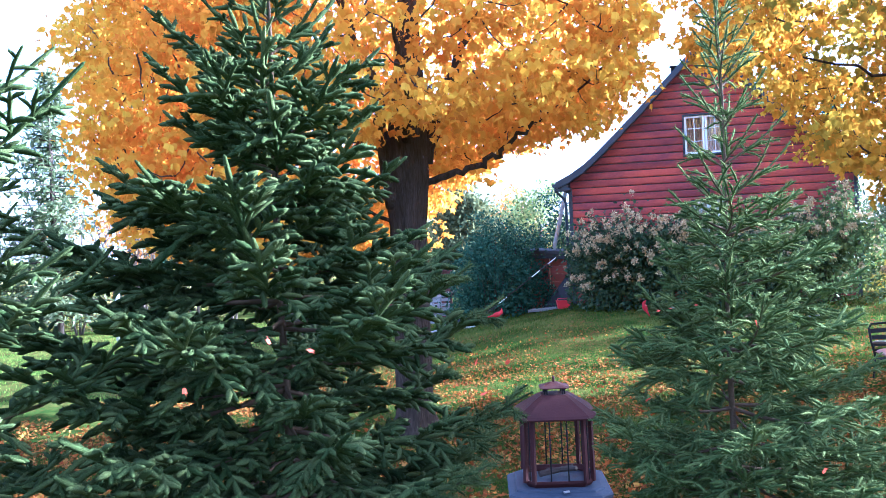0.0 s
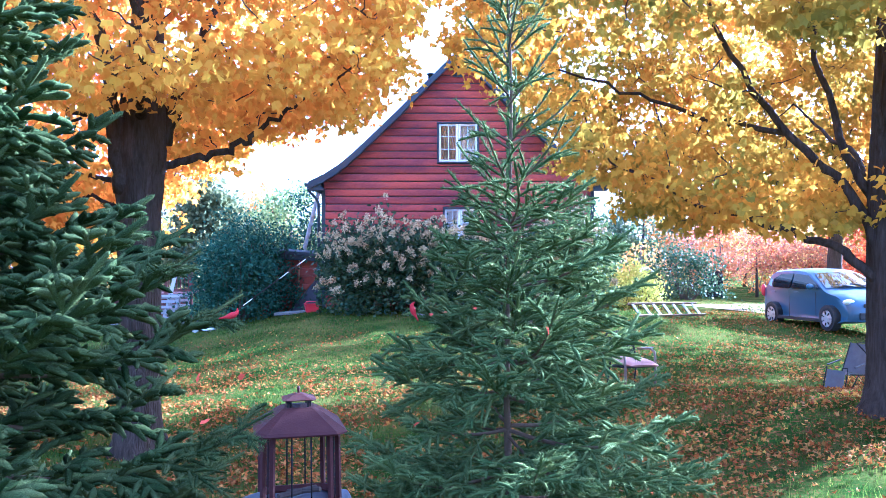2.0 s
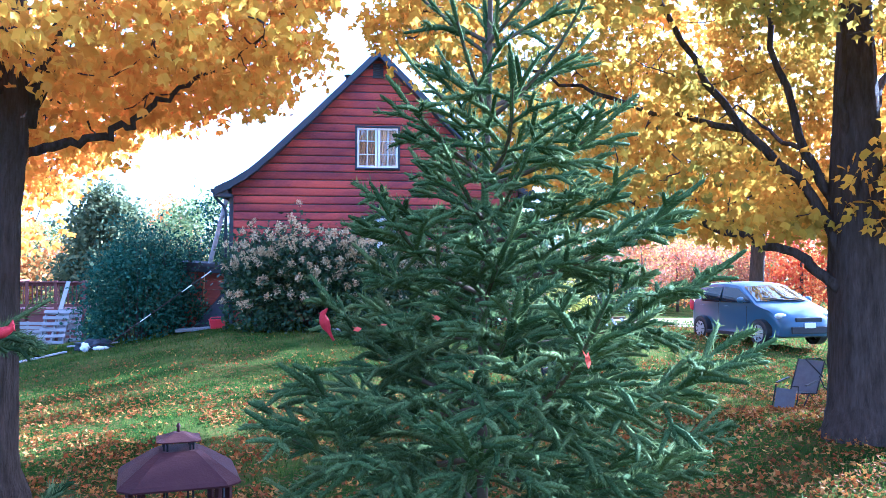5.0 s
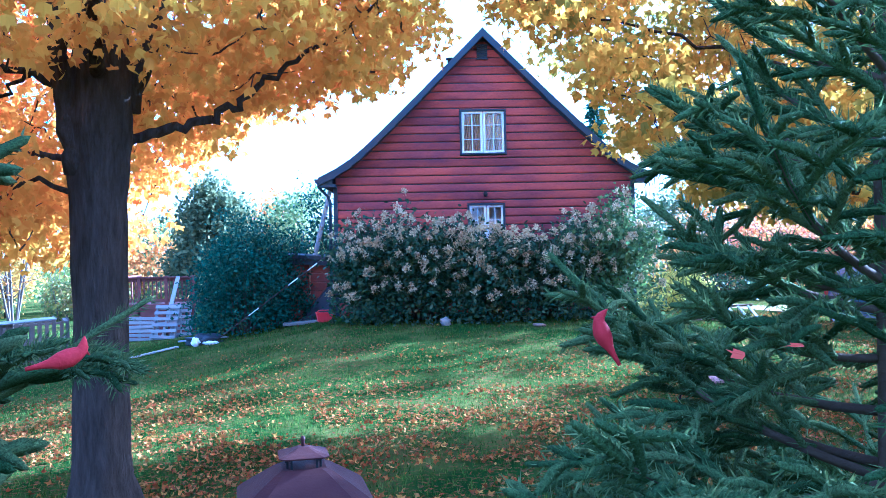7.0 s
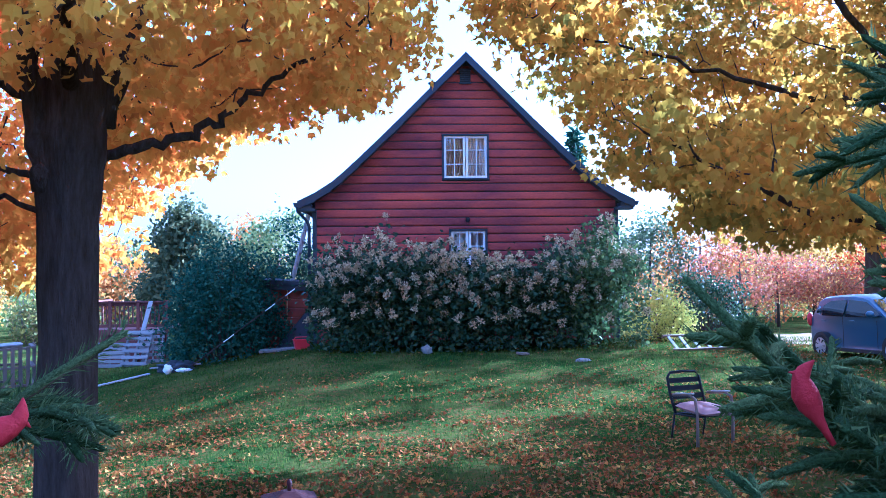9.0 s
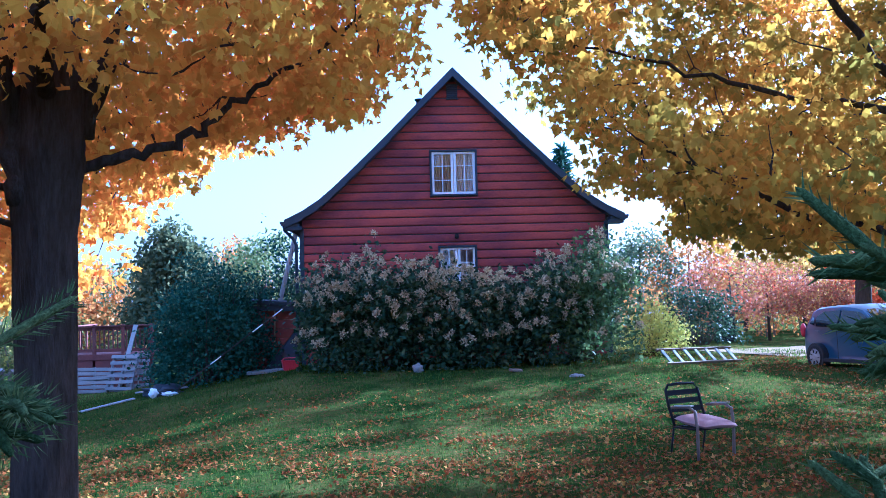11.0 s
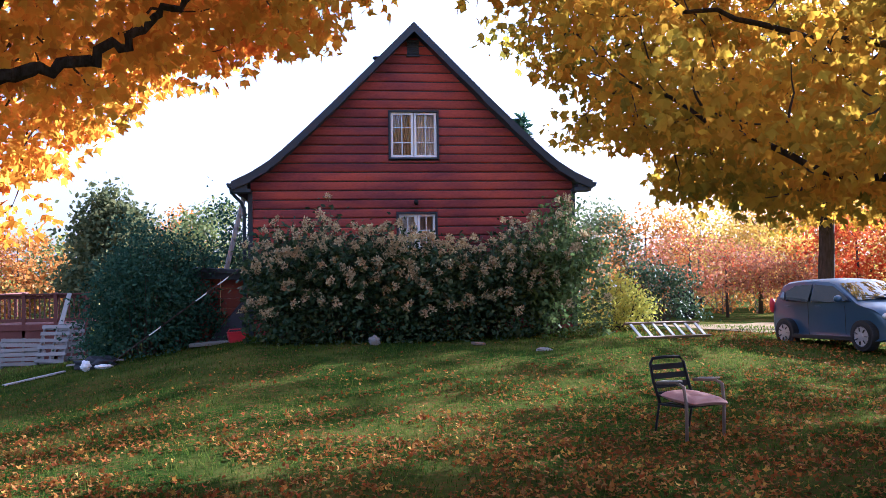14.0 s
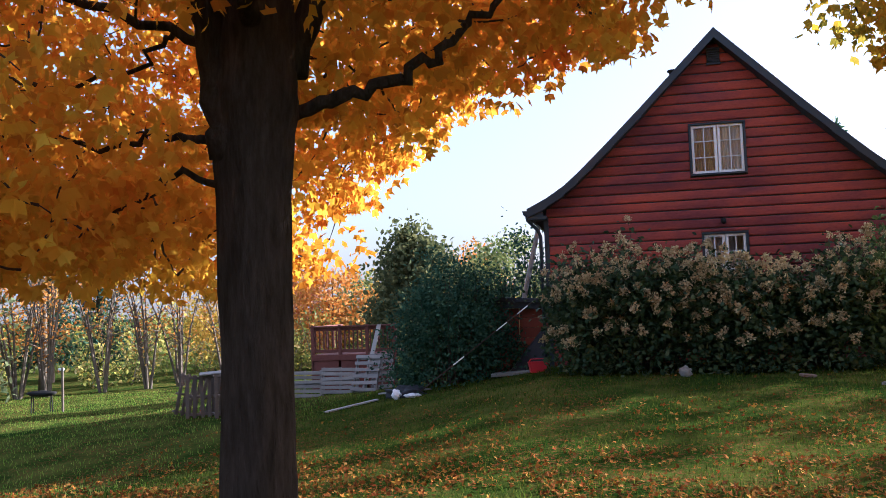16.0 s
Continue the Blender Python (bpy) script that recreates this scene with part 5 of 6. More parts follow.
conifer(-29.3, 10.3, 13.0, 6.8, "tall pale green spruce at the field edge", 160, M_GREYGREEN)
conifer(-34.8, 24.9, 15.0, 5.0, "tall dark spruce at the field edge", 161, M_DARKSHRUB)
conifer(-34.1, 28.7, 14.5, 4.6, "tall dark spruce at the field edge", 162, M_DARKSHRUB)
conifer(-33.0, 9.0, 12.0, 6.5, "tall pale green spruce at the field edge", 163, M_GREYGREEN)
conifer(6.2, 17.0, 8.7, 2.6, "slim dark spruce behind the house roof", 164, M_DARKSHRUB)
far_tree("autumn_tree", -29.1, 16.7, 9.0, 3.6, M_ORANGE_FAR, "thin rust-coloured tree at the field edge", 165, 1500, 0.2, 0.2, M_BIRCH)


def bare_tree(x, y, h, seed):
    """A clump of pale, nearly leafless stems."""
    rng = np.random.default_rng(seed)
    base = on_ground(x, y, -0.05)
    tree = thing("bare_birch", base, "clump of pale nearly bare birch stems", "tree", group="bare birches")
    tips = []
    for k in range(rng.integers(5, 9)):
        a, l = rng.uniform(0, 6.28), rng.uniform(0.1, 0.36)
        hh = h * rng.uniform(0.75, 1.05)
        p = np.array([(0.12 * math.cos(a), 0.12 * math.sin(a), 0), (l * hh * 0.4 * math.cos(a), l * hh * 0.4 * math.sin(a), hh * 0.5), (l * hh * math.cos(a), l * hh * math.sin(a), hh)])
        part("stem", Geo().tube(p, [0.065, 0.042, 0.012], 7, False), M_BIRCH, tree, "", True)
        for b in range(9):
            u = rng.uniform(0.25, 0.98)
            o = p[0] * (1 - u) ** 2 + 2 * u * (1 - u) * p[1] + u * u * p[2]
            d = rng.normal(0, 1, 3) * (0.6, 0.6, 0.3) + (0, 0, 0.7)
            tips.append((o, o + d * rng.uniform(0.5, 1.1)))
    g = Geo()
    for a, b in tips:
        g.tube([a, (a + b) / 2 + rng.normal(0, 0.05, 3), b], [0.028, 0.018, 0.006], 4, False)
    part("fine_branching", g, M_BIRCH, tree)["kind"] = "stuff"
    pts = np.concatenate([b + rng.normal(0, 0.3, (8, 3)) for a, b in tips])
    part("foliage", scatter(Geo(), rng, pts, rng.uniform(0.1, 0.18, len(pts)), OVAL, OVAL_T), M_ORANGE_FAR, tree)["kind"] = "stuff"


for i, (x, y, h) in enumerate([(-27.5, 13.0, 7.0), (-26.6, 13.7, 6.6), (-24.8, 15.0, 7.2), (-23.2, 16.0, 6.5), (-22.1, 16.9, 6.2), (-20.5, 18.2, 6.0), (-29.5, 12.0, 7.0)]):
    bare_tree(x, y, h, 170 + i)


def thicket(points, width, height, material, label, seed, n, leaf):
    """A belt of scrub, leaf by leaf, along a line of the plan."""
    rng = np.random.default_rng(seed)
    pts = []
    pl = np.array(points, float)
    seg = np.linalg.norm(np.diff(pl, axis=0), axis=1)
    cum = np.concatenate([[0], np.cumsum(seg)])
    g = Geo()
    for k in range(int(cum[-1] * 1.1)):
        d = rng.uniform(0, cum[-1])
        c = np.array([np.interp(d, cum, pl[:, 0]), np.interp(d, cum, pl[:, 1])]) + rng.normal(0, width, 2)
        h = height * rng.uniform(0.45, 1.15)
        z = float(ground_z(c[0], c[1]))
        m = int(n / (cum[-1] * 1.1))
        q = rng.normal(0, 1, (m, 3))
        q *= rng.uniform(0.5, 1, (m, 1)) ** 0.5 / np.linalg.norm(q, axis=1)[:, None]
        pts.append(q * (h * 0.42, h * 0.42, h * 0.5) + (c[0], c[1], z + h * 0.5))
        for s in range(2):
            e = rng.normal(0, 0.25 * h, 2)
            g.tube([(c[0], c[1], z), (c[0] + e[0], c[1] + e[1], z + h * 0.9)], [0.035, 0.01], 4, False)
    pts = np.concatenate(pts)
    scrub = thing("thicket", (0, 0, 0), label, "scrub", kind="stuff")
    part("stem_growth", g, M_BIRCH, scrub)["kind"] = "stuff"
    part("foliage", scatter(Geo(), rng, pts, rng.uniform(0.6, 1.3, len(pts)) * leaf, OVAL, OVAL_T), material, scrub)["kind"] = "stuff"


thicket([(-40, 13), (-31, 18), (-26, 21), (-21, 25), (-12, 30), (-4, 32)], 1.3, 3.6, M_MIX_FAR, "yellow-green autumn scrub along the field edge", 180, 14000, 0.2)
thicket([(-60, 25), (-40, 40), (-15, 52), (10, 50), (35, 45), (60, 30)], 2.5, 5.5, M_MIX_FAR, "distant autumn woods round the fields", 181, 9000, 0.4)
thicket([(8, 16), (13, 17.5), (19, 20), (26, 21), (34, 20)], 0.9, 2.2, M_ORANGE_FAR, "rust-coloured scrub beyond the drive", 182, 4500, 0.17)

# ---- fire pit with hood ----
fp = thing("fire_pit", on_ground(-2.2, -16.9), "rust-brown hooded metal fire pit on a blue-grey tray", "fire pit", 12)
OCT = [(-0.275, -0.36), (0.275, -0.36), (0.36, -0.275), (0.36, 0.275), (0.275, 0.36), (-0.275, 0.36), (-0.36, 0.275), (-0.36, -0.275)]


def ring_stack(levels, cap=True):
    """Stacked eight-sided rings: height and scale of each."""
    g = Geo()
    v = [(x * s, y * s, z) for z, s in levels for x, y in OCT]
    t = [tri for i in range(len(levels) - 1) for j in range(8) for tri in ((i * 8 + j, i * 8 + (j + 1) % 8, i * 8 + 8 + (j + 1) % 8), (i * 8 + j, i * 8 + 8 + (j + 1) % 8, i * 8 + 8 + j))]
    if cap:
        n = (len(levels) - 1) * 8
        t += [(n, n + j, n + j + 1) for j in range(1, 7)] + [(0, j + 1, j) for j in range(1, 7)]
    return g.add(v, t)


part("tray", ring_stack([(0.2, 1.3), (0.215, 1.5), (0.255, 1.52), (0.275, 1.48), (0.29, 1.3), (0.31, 1.28), (0.315, 1.22)]), M_BLUESTEEL, fp, "blue-grey steel tray")
for i in range(12):
    a = 2 * math.pi * i / 12
    part("leg", Geo().beam((0.42 * math.cos(a), 0.42 * math.sin(a), 0.0), (0.4 * math.cos(a), 0.4 * math.sin(a), 0.21), 0.03, 0.03), M_SILVERWOOD if i % 2 else M_BLUESTEEL, fp)
part("fire_bowl", ring_stack([(0.3, 0.9), (0.36, 1.0), (0.385, 1.0), (0.385, 0.95), (0.34, 0.85)], False), M_RUST, fp)
part("log", Geo().tube([(-0.2, -0.06, 0.39), (0.18, 0.08, 0.42)], [0.035, 0.03], 8, True, 0.08, np.random.default_rng(1)), M_TWIG, fp, "charred log")
part("log", Geo().tube([(-0.1, 0.12, 0.38), (0.2, -0.1, 0.45)], [0.03, 0.025], 8, True, 0.08, np.random.default_rng(2)), M_TWIG, fp, "charred log")
for i, (x, y) in enumerate(OCT):
    part("post", Geo().beam((x, y, 0.36), (x * 0.97, y * 0.97, 1.06), 0.042, 0.042), M_RUST, fp)
part("screen_rail", ring_stack([(1.02, 0.98), (1.06, 0.98), (1.06, 0.94), (1.02, 0.94)], False), M_RUST, fp)
for (xa, ya), (xb, yb) in zip(OCT, OCT[1:] + OCT[:1]):
    wide = math.hypot(xb - xa, yb - ya) > 0.3
    for f in ((0.33, 0.67) if wide else (0.5,)):
        x, y = xa + (xb - xa) * f, ya + (yb - ya) * f
        part("bar", Geo().tube([(x * 0.985, y * 0.985, 0.385), (x * 0.965, y * 0.965, 1.03)], 0.0085 if wide else 0.006, 6), M_BLACKMETAL, fp, "", True)
hood = part("hood", ring_stack([(1.04, 1.2), (1.055, 1.21), (1.08, 1.15), (1.16, 0.84), (1.235, 0.54), (1.262, 0.4)]), M_RUST, fp, "rust-brown sloping hood")
for i, (x, y) in enumerate(OCT):
    part("cupola_post", Geo().beam((x * 0.3, y * 0.3, 1.255), (x * 0.3, y * 0.3, 1.335), 0.014, 0.014, 0.002), M_BLACKMETAL, fp)
part("cupola_roof", ring_stack([(1.328, 0.44), (1.338, 0.45), (1.358, 0.28), (1.385, 0.1)]), M_RUST, fp)
part("finial", Geo().lathe([(0.0, 0.0), (0.012, 0.0), (0.012, 0.04), (0.017, 0.055), (0.01, 0.075), (0.0, 0.08)], (0, 0, 1.375), 10), M_RUST, fp, "", True)
part("latch", Geo().box((0.05, -0.5, 0.315), (0.07, 0.03, 0.02), (0, 0, 20)), M_ALU, fp, "pale metal latch")

fp.matrix_basis = fp.matrix_basis @ Matrix.Scale(0.83, 4)

# ---- patio chair ----
CHAIR_AT, CHAIR_RZ = on_ground(2.22, -10.3, -0.02), 20
ch = thing("patio_chair", CHAIR_AT, "black metal patio chair with faded pink cushion on the lawn", "chair", CHAIR_RZ)
for sx in (-1, 1):
    part("front_leg", Geo().tube([(sx * 0.27, -0.24, 0.0), (sx * 0.275, -0.25, 0.4), (sx * 0.28, -0.22, 0.6), (sx * 0.28, -0.1, 0.64), (sx * 0.27, 0.22, 0.6)], 0.019, 8), M_CHAIRARM, ch, "taupe leg bent into an arm rest", True)
    part("back_leg", Geo().tube([(sx * 0.25, 0.3, 0.0), (sx * 0.25, 0.22, 0.36)], 0.013, 8), M_BLACKMETAL, ch, "", True)
    part("arm_rest", Geo().box((sx * 0.28, -0.02, 0.645), (0.045, 0.32, 0.018), (-6, 0, 0), 0.006), M_SILVERWOOD, ch, "worn pale arm rest")
part("back_hoop", Geo().tube([(-0.25, 0.2, 0.36), (-0.255, 0.3, 0.6), (-0.25, 0.36, 0.8), (-0.2, 0.375, 0.86), (0.0, 0.38, 0.87), (0.2, 0.375, 0.86), (0.25, 0.36, 0.8), (0.255, 0.3, 0.6), (0.25, 0.2, 0.36)], 0.018, 8), M_BLACKMETAL, ch, "", True)
for i, (z, y) in enumerate(((0.76, 0.355), (0.66, 0.325), (0.56, 0.288), (0.46, 0.25))):
    part("slat", Geo().box((0, y, z), (0.5, 0.014, 0.066), (-17, 0, 0), 0.004), M_BLACKMETAL, ch)
part("seat_rail", Geo().tube([(-0.26, 0.22, 0.36), (-0.27, -0.25, 0.385), (0.27, -0.25, 0.385), (0.26, 0.22, 0.36), (-0.26, 0.22, 0.36)], 0.012, 8), M_BLACKMETAL, ch, "", True)
for i in range(4):
    part("seat_slat", Geo().box((0, -0.19 + 0.12 * i, 0.384 - 0.006 * i), (0.52, 0.05, 0.008), None, 0.003), M_BLACKMETAL, ch)


def pillow(w, d, h, seed, sag=0.02):
    """A stuffed cushion with pinched edges."""
    n = 18
    v, t = [], []
    for side in (1, -1):
        for j in range(n + 1):
            for i in range(n + 1):
                x, y = -1 + 2 * i / n, -1 + 2 * j / n
                puff = ((1 - x ** 4) * (1 - y ** 4)) ** 0.5
                tuft = 1 - 0.45 * sum(math.exp(-((x - a) ** 2 + (y - b) ** 2) / 0.03) for a in (-0.4, 0.4) for b in (-0.4, 0.4))
                wr = 0.12 * noise.noise(Vector((x * 3 + seed, y * 3, side)))
                v.append((x * w / 2 * (1 - 0.03 * y * y), y * d / 2 * (1 - 0.03 * x * x), side * h / 2 * puff * (tuft + wr) - sag * (x * x)))
    m = (n + 1) ** 2
    for k in (0, m):
        for j in range(n):
            for i in range(n):
                a = k + j * (n + 1) + i
                t += [(a, a + 1, a + n + 2), (a, a + n + 2, a + n + 1)]
    return Geo().add(v, t)


cu = solid("cushion", pillow(0.6, 0.55, 0.12, 3), M_PINK, "faded pink tufted seat cushion lying on the chair", "cushion", smooth=True)
ch.matrix_basis = ch.matrix_basis @ Matrix.Scale(1.02, 4)
cu.matrix_basis = pose(*CHAIR_AT, 0, 0, CHAIR_RZ) @ pose(0.03, -0.05, 0.455, 5, 4, 6)

# ---- ladders ----
def ladder(name, length, width, rungs, label, rail, rail_label=""):
    lad = thing(name, (0, 0, 0), label, "ladder")
    for s in (-1, 1):
        part("rail", Geo().box((s * width / 2, length / 2, 0), (0.028, length, 0.07), None, 0.004), rail, lad, rail_label)
    for i in range(rungs):
        part("rung", Geo().box((0, (i + 0.5) * length / rungs, 0), (width - 0.03, 0.075, 0.028), (12, 0, 0), 0.005), M_ALU, lad)
    return lad


l1 = ladder("step_ladder", 2.55, 0.42, 7, "aluminium ladder lying on its side on the grass", M_LADDERRAIL, "tan-brown side rail")
a, b = np.array(on_ground(4.2, -2.55)), np.array(on_ground(6.4, -1.25))
l1.matrix_basis = pose(a[0], a[1], a[2] + 0.17, -2, 0, math.degrees(math.atan2(b[1] - a[1], b[0] - a[0])) - 90) @ pose(0, 0, 0, 0, 42, 0)
l2 = ladder("extension_ladder", 3.9, 0.4, 13, "pale aluminium ladder leaning on the side eaves", M_ALU)
l2.matrix_basis = pose(-5.0, 2.2, float(ground_z(-5.0, 2.2)) + 0.02, 0, 0, -90) @ pose(0, 0, 0, 76, 0, 0)

# ---- car ----
car = thing("hatchback_car", (9.38, -2.2, float(ground_z(8.8, -2.1)) - 0.02), "blue-grey small hatchback parked on the grass", "car", 180 + 8.0, tilt=(2, 0))
SIDE = [(-1.82, 0.30), (-1.87, 0.52), (-1.85, 0.72), (-1.80, 0.93), (-1.74, 1.02), (-1.5, 1.40), (-1.28, 1.475), (-0.85, 1.505), (-0.3, 1.51), (0.1, 1.48), (0.35, 1.42),
        (0.78, 1.20), (1.14, 1.0), (1.38, 0.93), (1.6, 0.84), (1.78, 0.70), (1.86, 0.55), (1.87, 0.40), (1.83, 0.24), (1.6, 0.19), (-1.6, 0.2)]


def half_w(s, z):
    w = 0.845 - 0.2 * max(0.0, z - 0.95) / 0.55 - 0.05 * max(0.0, 0.45 - z)
    return w - 0.16 * max(0.0, abs(s) - 1.25) ** 2 / 0.38


FR = (-1.0, -0.97, -0.86, -0.5, 0.0, 0.5, 0.86, 0.97, 1.0)
bm_v, bm_t = [], []
for s, z in SIDE:
    for f in FR:
        k = 1 - 0.035 * max(0.0, abs(f) - 0.86) / 0.14
        dz = -0.03 * f * f if z > 0.9 else 0.0
        end = 0.1 * (1 - f * f) if abs(s) > 1.7 else 0.0
        bm_v.append((f * half_w(s, z), (s + (end if s > 0 else -end * 0.5)) * k, (z - 0.6) * k + 0.6 + dz))
n, w = len(SIDE), len(FR)
for i in range(n):
    j = (i + 1) % n
    for k in range(w - 1):
        bm_t += [(i * w + k, j * w + k, j * w + k + 1), (i * w + k, j * w + k + 1, i * w + k + 1)]
low = [i for i, (s, z) in enumerate(SIDE) if z <= 1.03]
upp = [i for i, (s, z) in enumerate(SIDE) if 0.95 <= z]
body = bmesh.new()
bv = [body.verts.new(v) for v in bm_v]
for t3 in bm_t:
    body.faces.new([bv[q] for q in t3])
for k in (0, w - 1):
    for ids in (low, upp):
        f3 = body.faces.new([bv[i * w + k] for i in ids])
bmesh.ops.triangulate(body, faces=[f for f in body.faces if len(f.verts) > 3])
bmesh.ops.recalc_face_normals(body, faces=body.faces)
me = bpy.data.meshes.new("body")
body.to_mesh(me)
body.free()
for pl in me.polygons:
    pl.use_smooth = True
me.set_sharp_from_angle(angle=radians(38))
part("body", None, M_CARPAINT, car, "glossy blue-grey bodywork", False, me)


def side_pane(points, sx, out=0.008):
    g = Geo()
    v = [(sx * (half_w(s, z) * 1.0 + out - 0.012), s * 0.965, (z - 0.6) * 0.965 + 0.6 - 0.02) for s, z in points]
    v2 = [(x - sx * 0.012, y, z) for x, y, z in v]
    m = len(v)
    t = [(0, i, i + 1) for i in range(1, m - 1)] + [(m, m + i + 1, m + i) for i in range(1, m - 1)]
    t += [tri for i in range(m) for tri in ((i, (i + 1) % m, m + (i + 1) % m), (i, m + (i + 1) % m, m + i))]
    return g.add(v + v2, t)


for sx in (-1, 1):
    part("front_side_window", side_pane([(-0.33, 1.03), (0.98, 1.03), (0.72, 1.18), (0.28, 1.38), (-0.33, 1.43)], sx, 0.022), M_CARGLASS, car)
    part("rear_side_window", side_pane([(-1.2, 1.05), (-0.41, 1.03), (-0.41, 1.43), (-1.0, 1.41), (-1.28, 1.28)], sx, 0.022), M_CARGLASS, car)
    part("quarter_window", side_pane([(-1.5, 1.12), (-1.27, 1.07), (-1.34, 1.26), (-1.42, 1.3)], sx, 0.022), M_CARGLASS, car)
    part("door_seam", Geo().box((sx * 0.838, -0.37, 0.62), (0.008, 0.012, 0.72), None, 0.001).box((sx * 0.838, 0.78, 0.62), (0.008, 0.012, 0.6), None, 0.001), M_PLASTIC, car)
    part("side_sill", Geo().box((sx * 0.815, 0.0, 0.24), (0.05, 2.0, 0.09), None, 0.015), M_PLASTIC, car)
    for yy in (-0.62, 0.42):
        part("door_handle", Geo().box((sx * 0.853, yy - 0.45, 0.9), (0.03, 0.17, 0.035), None, 0.01), M_CARPAINT, car)
    part("mirror", Geo().blob((sx * 0.95, 0.72, 1.06), (0.1, 0.06, 0.075), 2, 0.05).box((sx * 0.86, 0.74, 1.02), (0.08, 0.04, 0.03)), M_CARPAINT, car, "", True)
    part("headlight", Geo().blob((sx * 0.6, 1.72, 0.7), (0.15, 0.1, 0.075), 3, 0.05), M_LAMP, car, "clear swept-back headlight", True)
    part("tail_light", Geo().blob((sx * 0.72, -1.78, 0.92), (0.07, 0.07, 0.17), 3, 0.05), M_RED, car, "red tail light", True)
    for yy in (-1.22, 1.22):
        part("wheel_arch", Geo().lathe([(0.0, 0.0), (0.312, 0.0), (0.32, -0.02), (0.32, -0.2)], (0, 0, 0), 28, 'x'), M_PLASTIC, car).matrix_basis = pose(sx * 0.846, yy, 0.31, 0, 0, 0) @ (Matrix.Identity(4) if sx > 0 else pose(0, 0, 0, 0, 0, 180))
        wh = part("wheel", Geo().lathe([(0.19, -0.17), (0.25, -0.18), (0.285, -0.15), (0.295, -0.09), (0.285, -0.03), (0.25, 0.0), (0.19, -0.01)], (0, 0, 0), 32, 'x'), M_TYRE, car, "", True)
        wh.matrix_basis = pose(sx * 0.858, yy, 0.295, 0, 0, 0) @ (Matrix.Identity(4) if sx > 0 else pose(0, 0, 0, 0, 0, 180))
        rim = Geo().lathe([(0.0, 0.0), (0.05, 0.0), (0.06, -0.008), (0.19, -0.012), (0.2, -0.006), (0.205, -0.04)], (0, 0, 0), 28, 'x')
        part("rim", rim, M_RIM, wh, "silver wheel cover")
        for q in range(7):
            aa = 2 * math.pi * q / 7
            slot = Geo().beam((-0.004, 0.1 * math.cos(aa), 0.1 * math.sin(aa)), (-0.004, 0.175 * math.cos(aa), 0.175 * math.sin(aa)), 0.045, 0.012)
            part("slot", slot, M_PLASTIC, wh)
for nm, a1, a2, m in (("windscreen", (0.42, 1.385), (1.08, 1.035), M_CARGLASS), ("rear_window", (-1.55, 1.33), (-1.74, 1.03), M_CARGLASS)):
    off = 0.03
    (s1, z1), (s2, z2) = a1, a2
    nx = (z1 - z2, s2 - s1)
    ln = math.hypot(*nx)
    sg = 1 if s1 > 0 else -1
    ox, oz = sg * abs(nx[0]) / ln * off, abs(nx[1]) / ln * off
    rows = []
    for f in np.linspace(0, 1, 7):
        s, z = s1 + (s2 - s1) * f, z1 + (z2 - z1) * f
        for q in np.linspace(-1, 1, 9):
            rows.append((q * (half_w(s, z) - 0.07), s + ox - sg * 0.05 * q * q + (0.02 * sg), z + oz - 0.03 * q * q))
    part(nm, Geo().add(rows, [tri for i in range(6) for j in range(8) for tri in ((i * 9 + j, i * 9 + j + 1, i * 9 + j + 10), (i * 9 + j, i * 9 + j + 10, i * 9 + j + 9))]), m, car, "", True)
part("grille", Geo().box((0, 1.925, 0.62), (0.7, 0.05, 0.1), None, 0.02), M_PLASTIC, car)
part("lower_grille", Geo().box((0, 1.945, 0.38), (0.95, 0.05, 0.16), None, 0.03), M_PLASTIC, car)
part("number_plate", Geo().box((0, 1.975, 0.49), (0.3, 0.012, 0.12), None, 0.004), M_WHITE, car)
for sx in (-1, 1):
    part("wiper", Geo().beam((sx * 0.25 - 0.2, 1.13, 1.06), (sx * 0.25 + 0.3, 1.0, 1.13), 0.012, 0.02), M_PLASTIC, car)

# ---- folding lounge chair and cart by the maple ----
lc = thing("lounge_chair", on_ground(5.4, -11.0), "grey sling folding lounge chair beside the maple", "chair", -58)
for sx in (-0.28, 0.28):
    part("side_rail", Geo().tube([(sx, -0.4, 0.42), (sx, 0.2, 0.36), (sx, 0.55, 1.0)], 0.014, 8), M_BLACKMETAL, lc, "", True)
    part("leg", Geo().tube([(sx, -0.45, 0.0), (sx, -0.1, 0.38), (sx, 0.35, 0.0), (sx, -0.45, 0.0)], 0.013, 8), M_BLACKMETAL, lc, "", True)
    part("arm_rest", Geo().box((sx * 1.1, -0.05, 0.6), (0.05, 0.5, 0.025), (8, 0, 0), 0.008), M_PLASTIC, lc)
part("sling_seat", Geo().box((0, -0.1, 0.39), (0.55, 0.62, 0.012), (-5, 0, 0), 0.004), M_SLING, lc)
part("sling_back", Geo().box((0, 0.38, 0.68), (0.55, 0.012, 0.7), (-28, 0, 0), 0.004), M_SLING, lc)
part("foot_sling", Geo().box((0, -0.52, 0.3), (0.42, 0.01, 0.4), (-16, 0, 0), 0.003), M_SLING, lc)
part("foot_frame", Geo().tube([(-0.24, -0.44, 0.55), (-0.25, -0.5, 0.3), (-0.24, -0.6, 0.05), (0.24, -0.6, 0.05), (0.25, -0.5, 0.3), (0.24, -0.44, 0.55), (-0.24, -0.44, 0.55)], 0.014, 8), M_BLACKMETAL, lc, "", True)
lc.matrix_basis = lc.matrix_basis @ Matrix.Scale(0.7, 4)
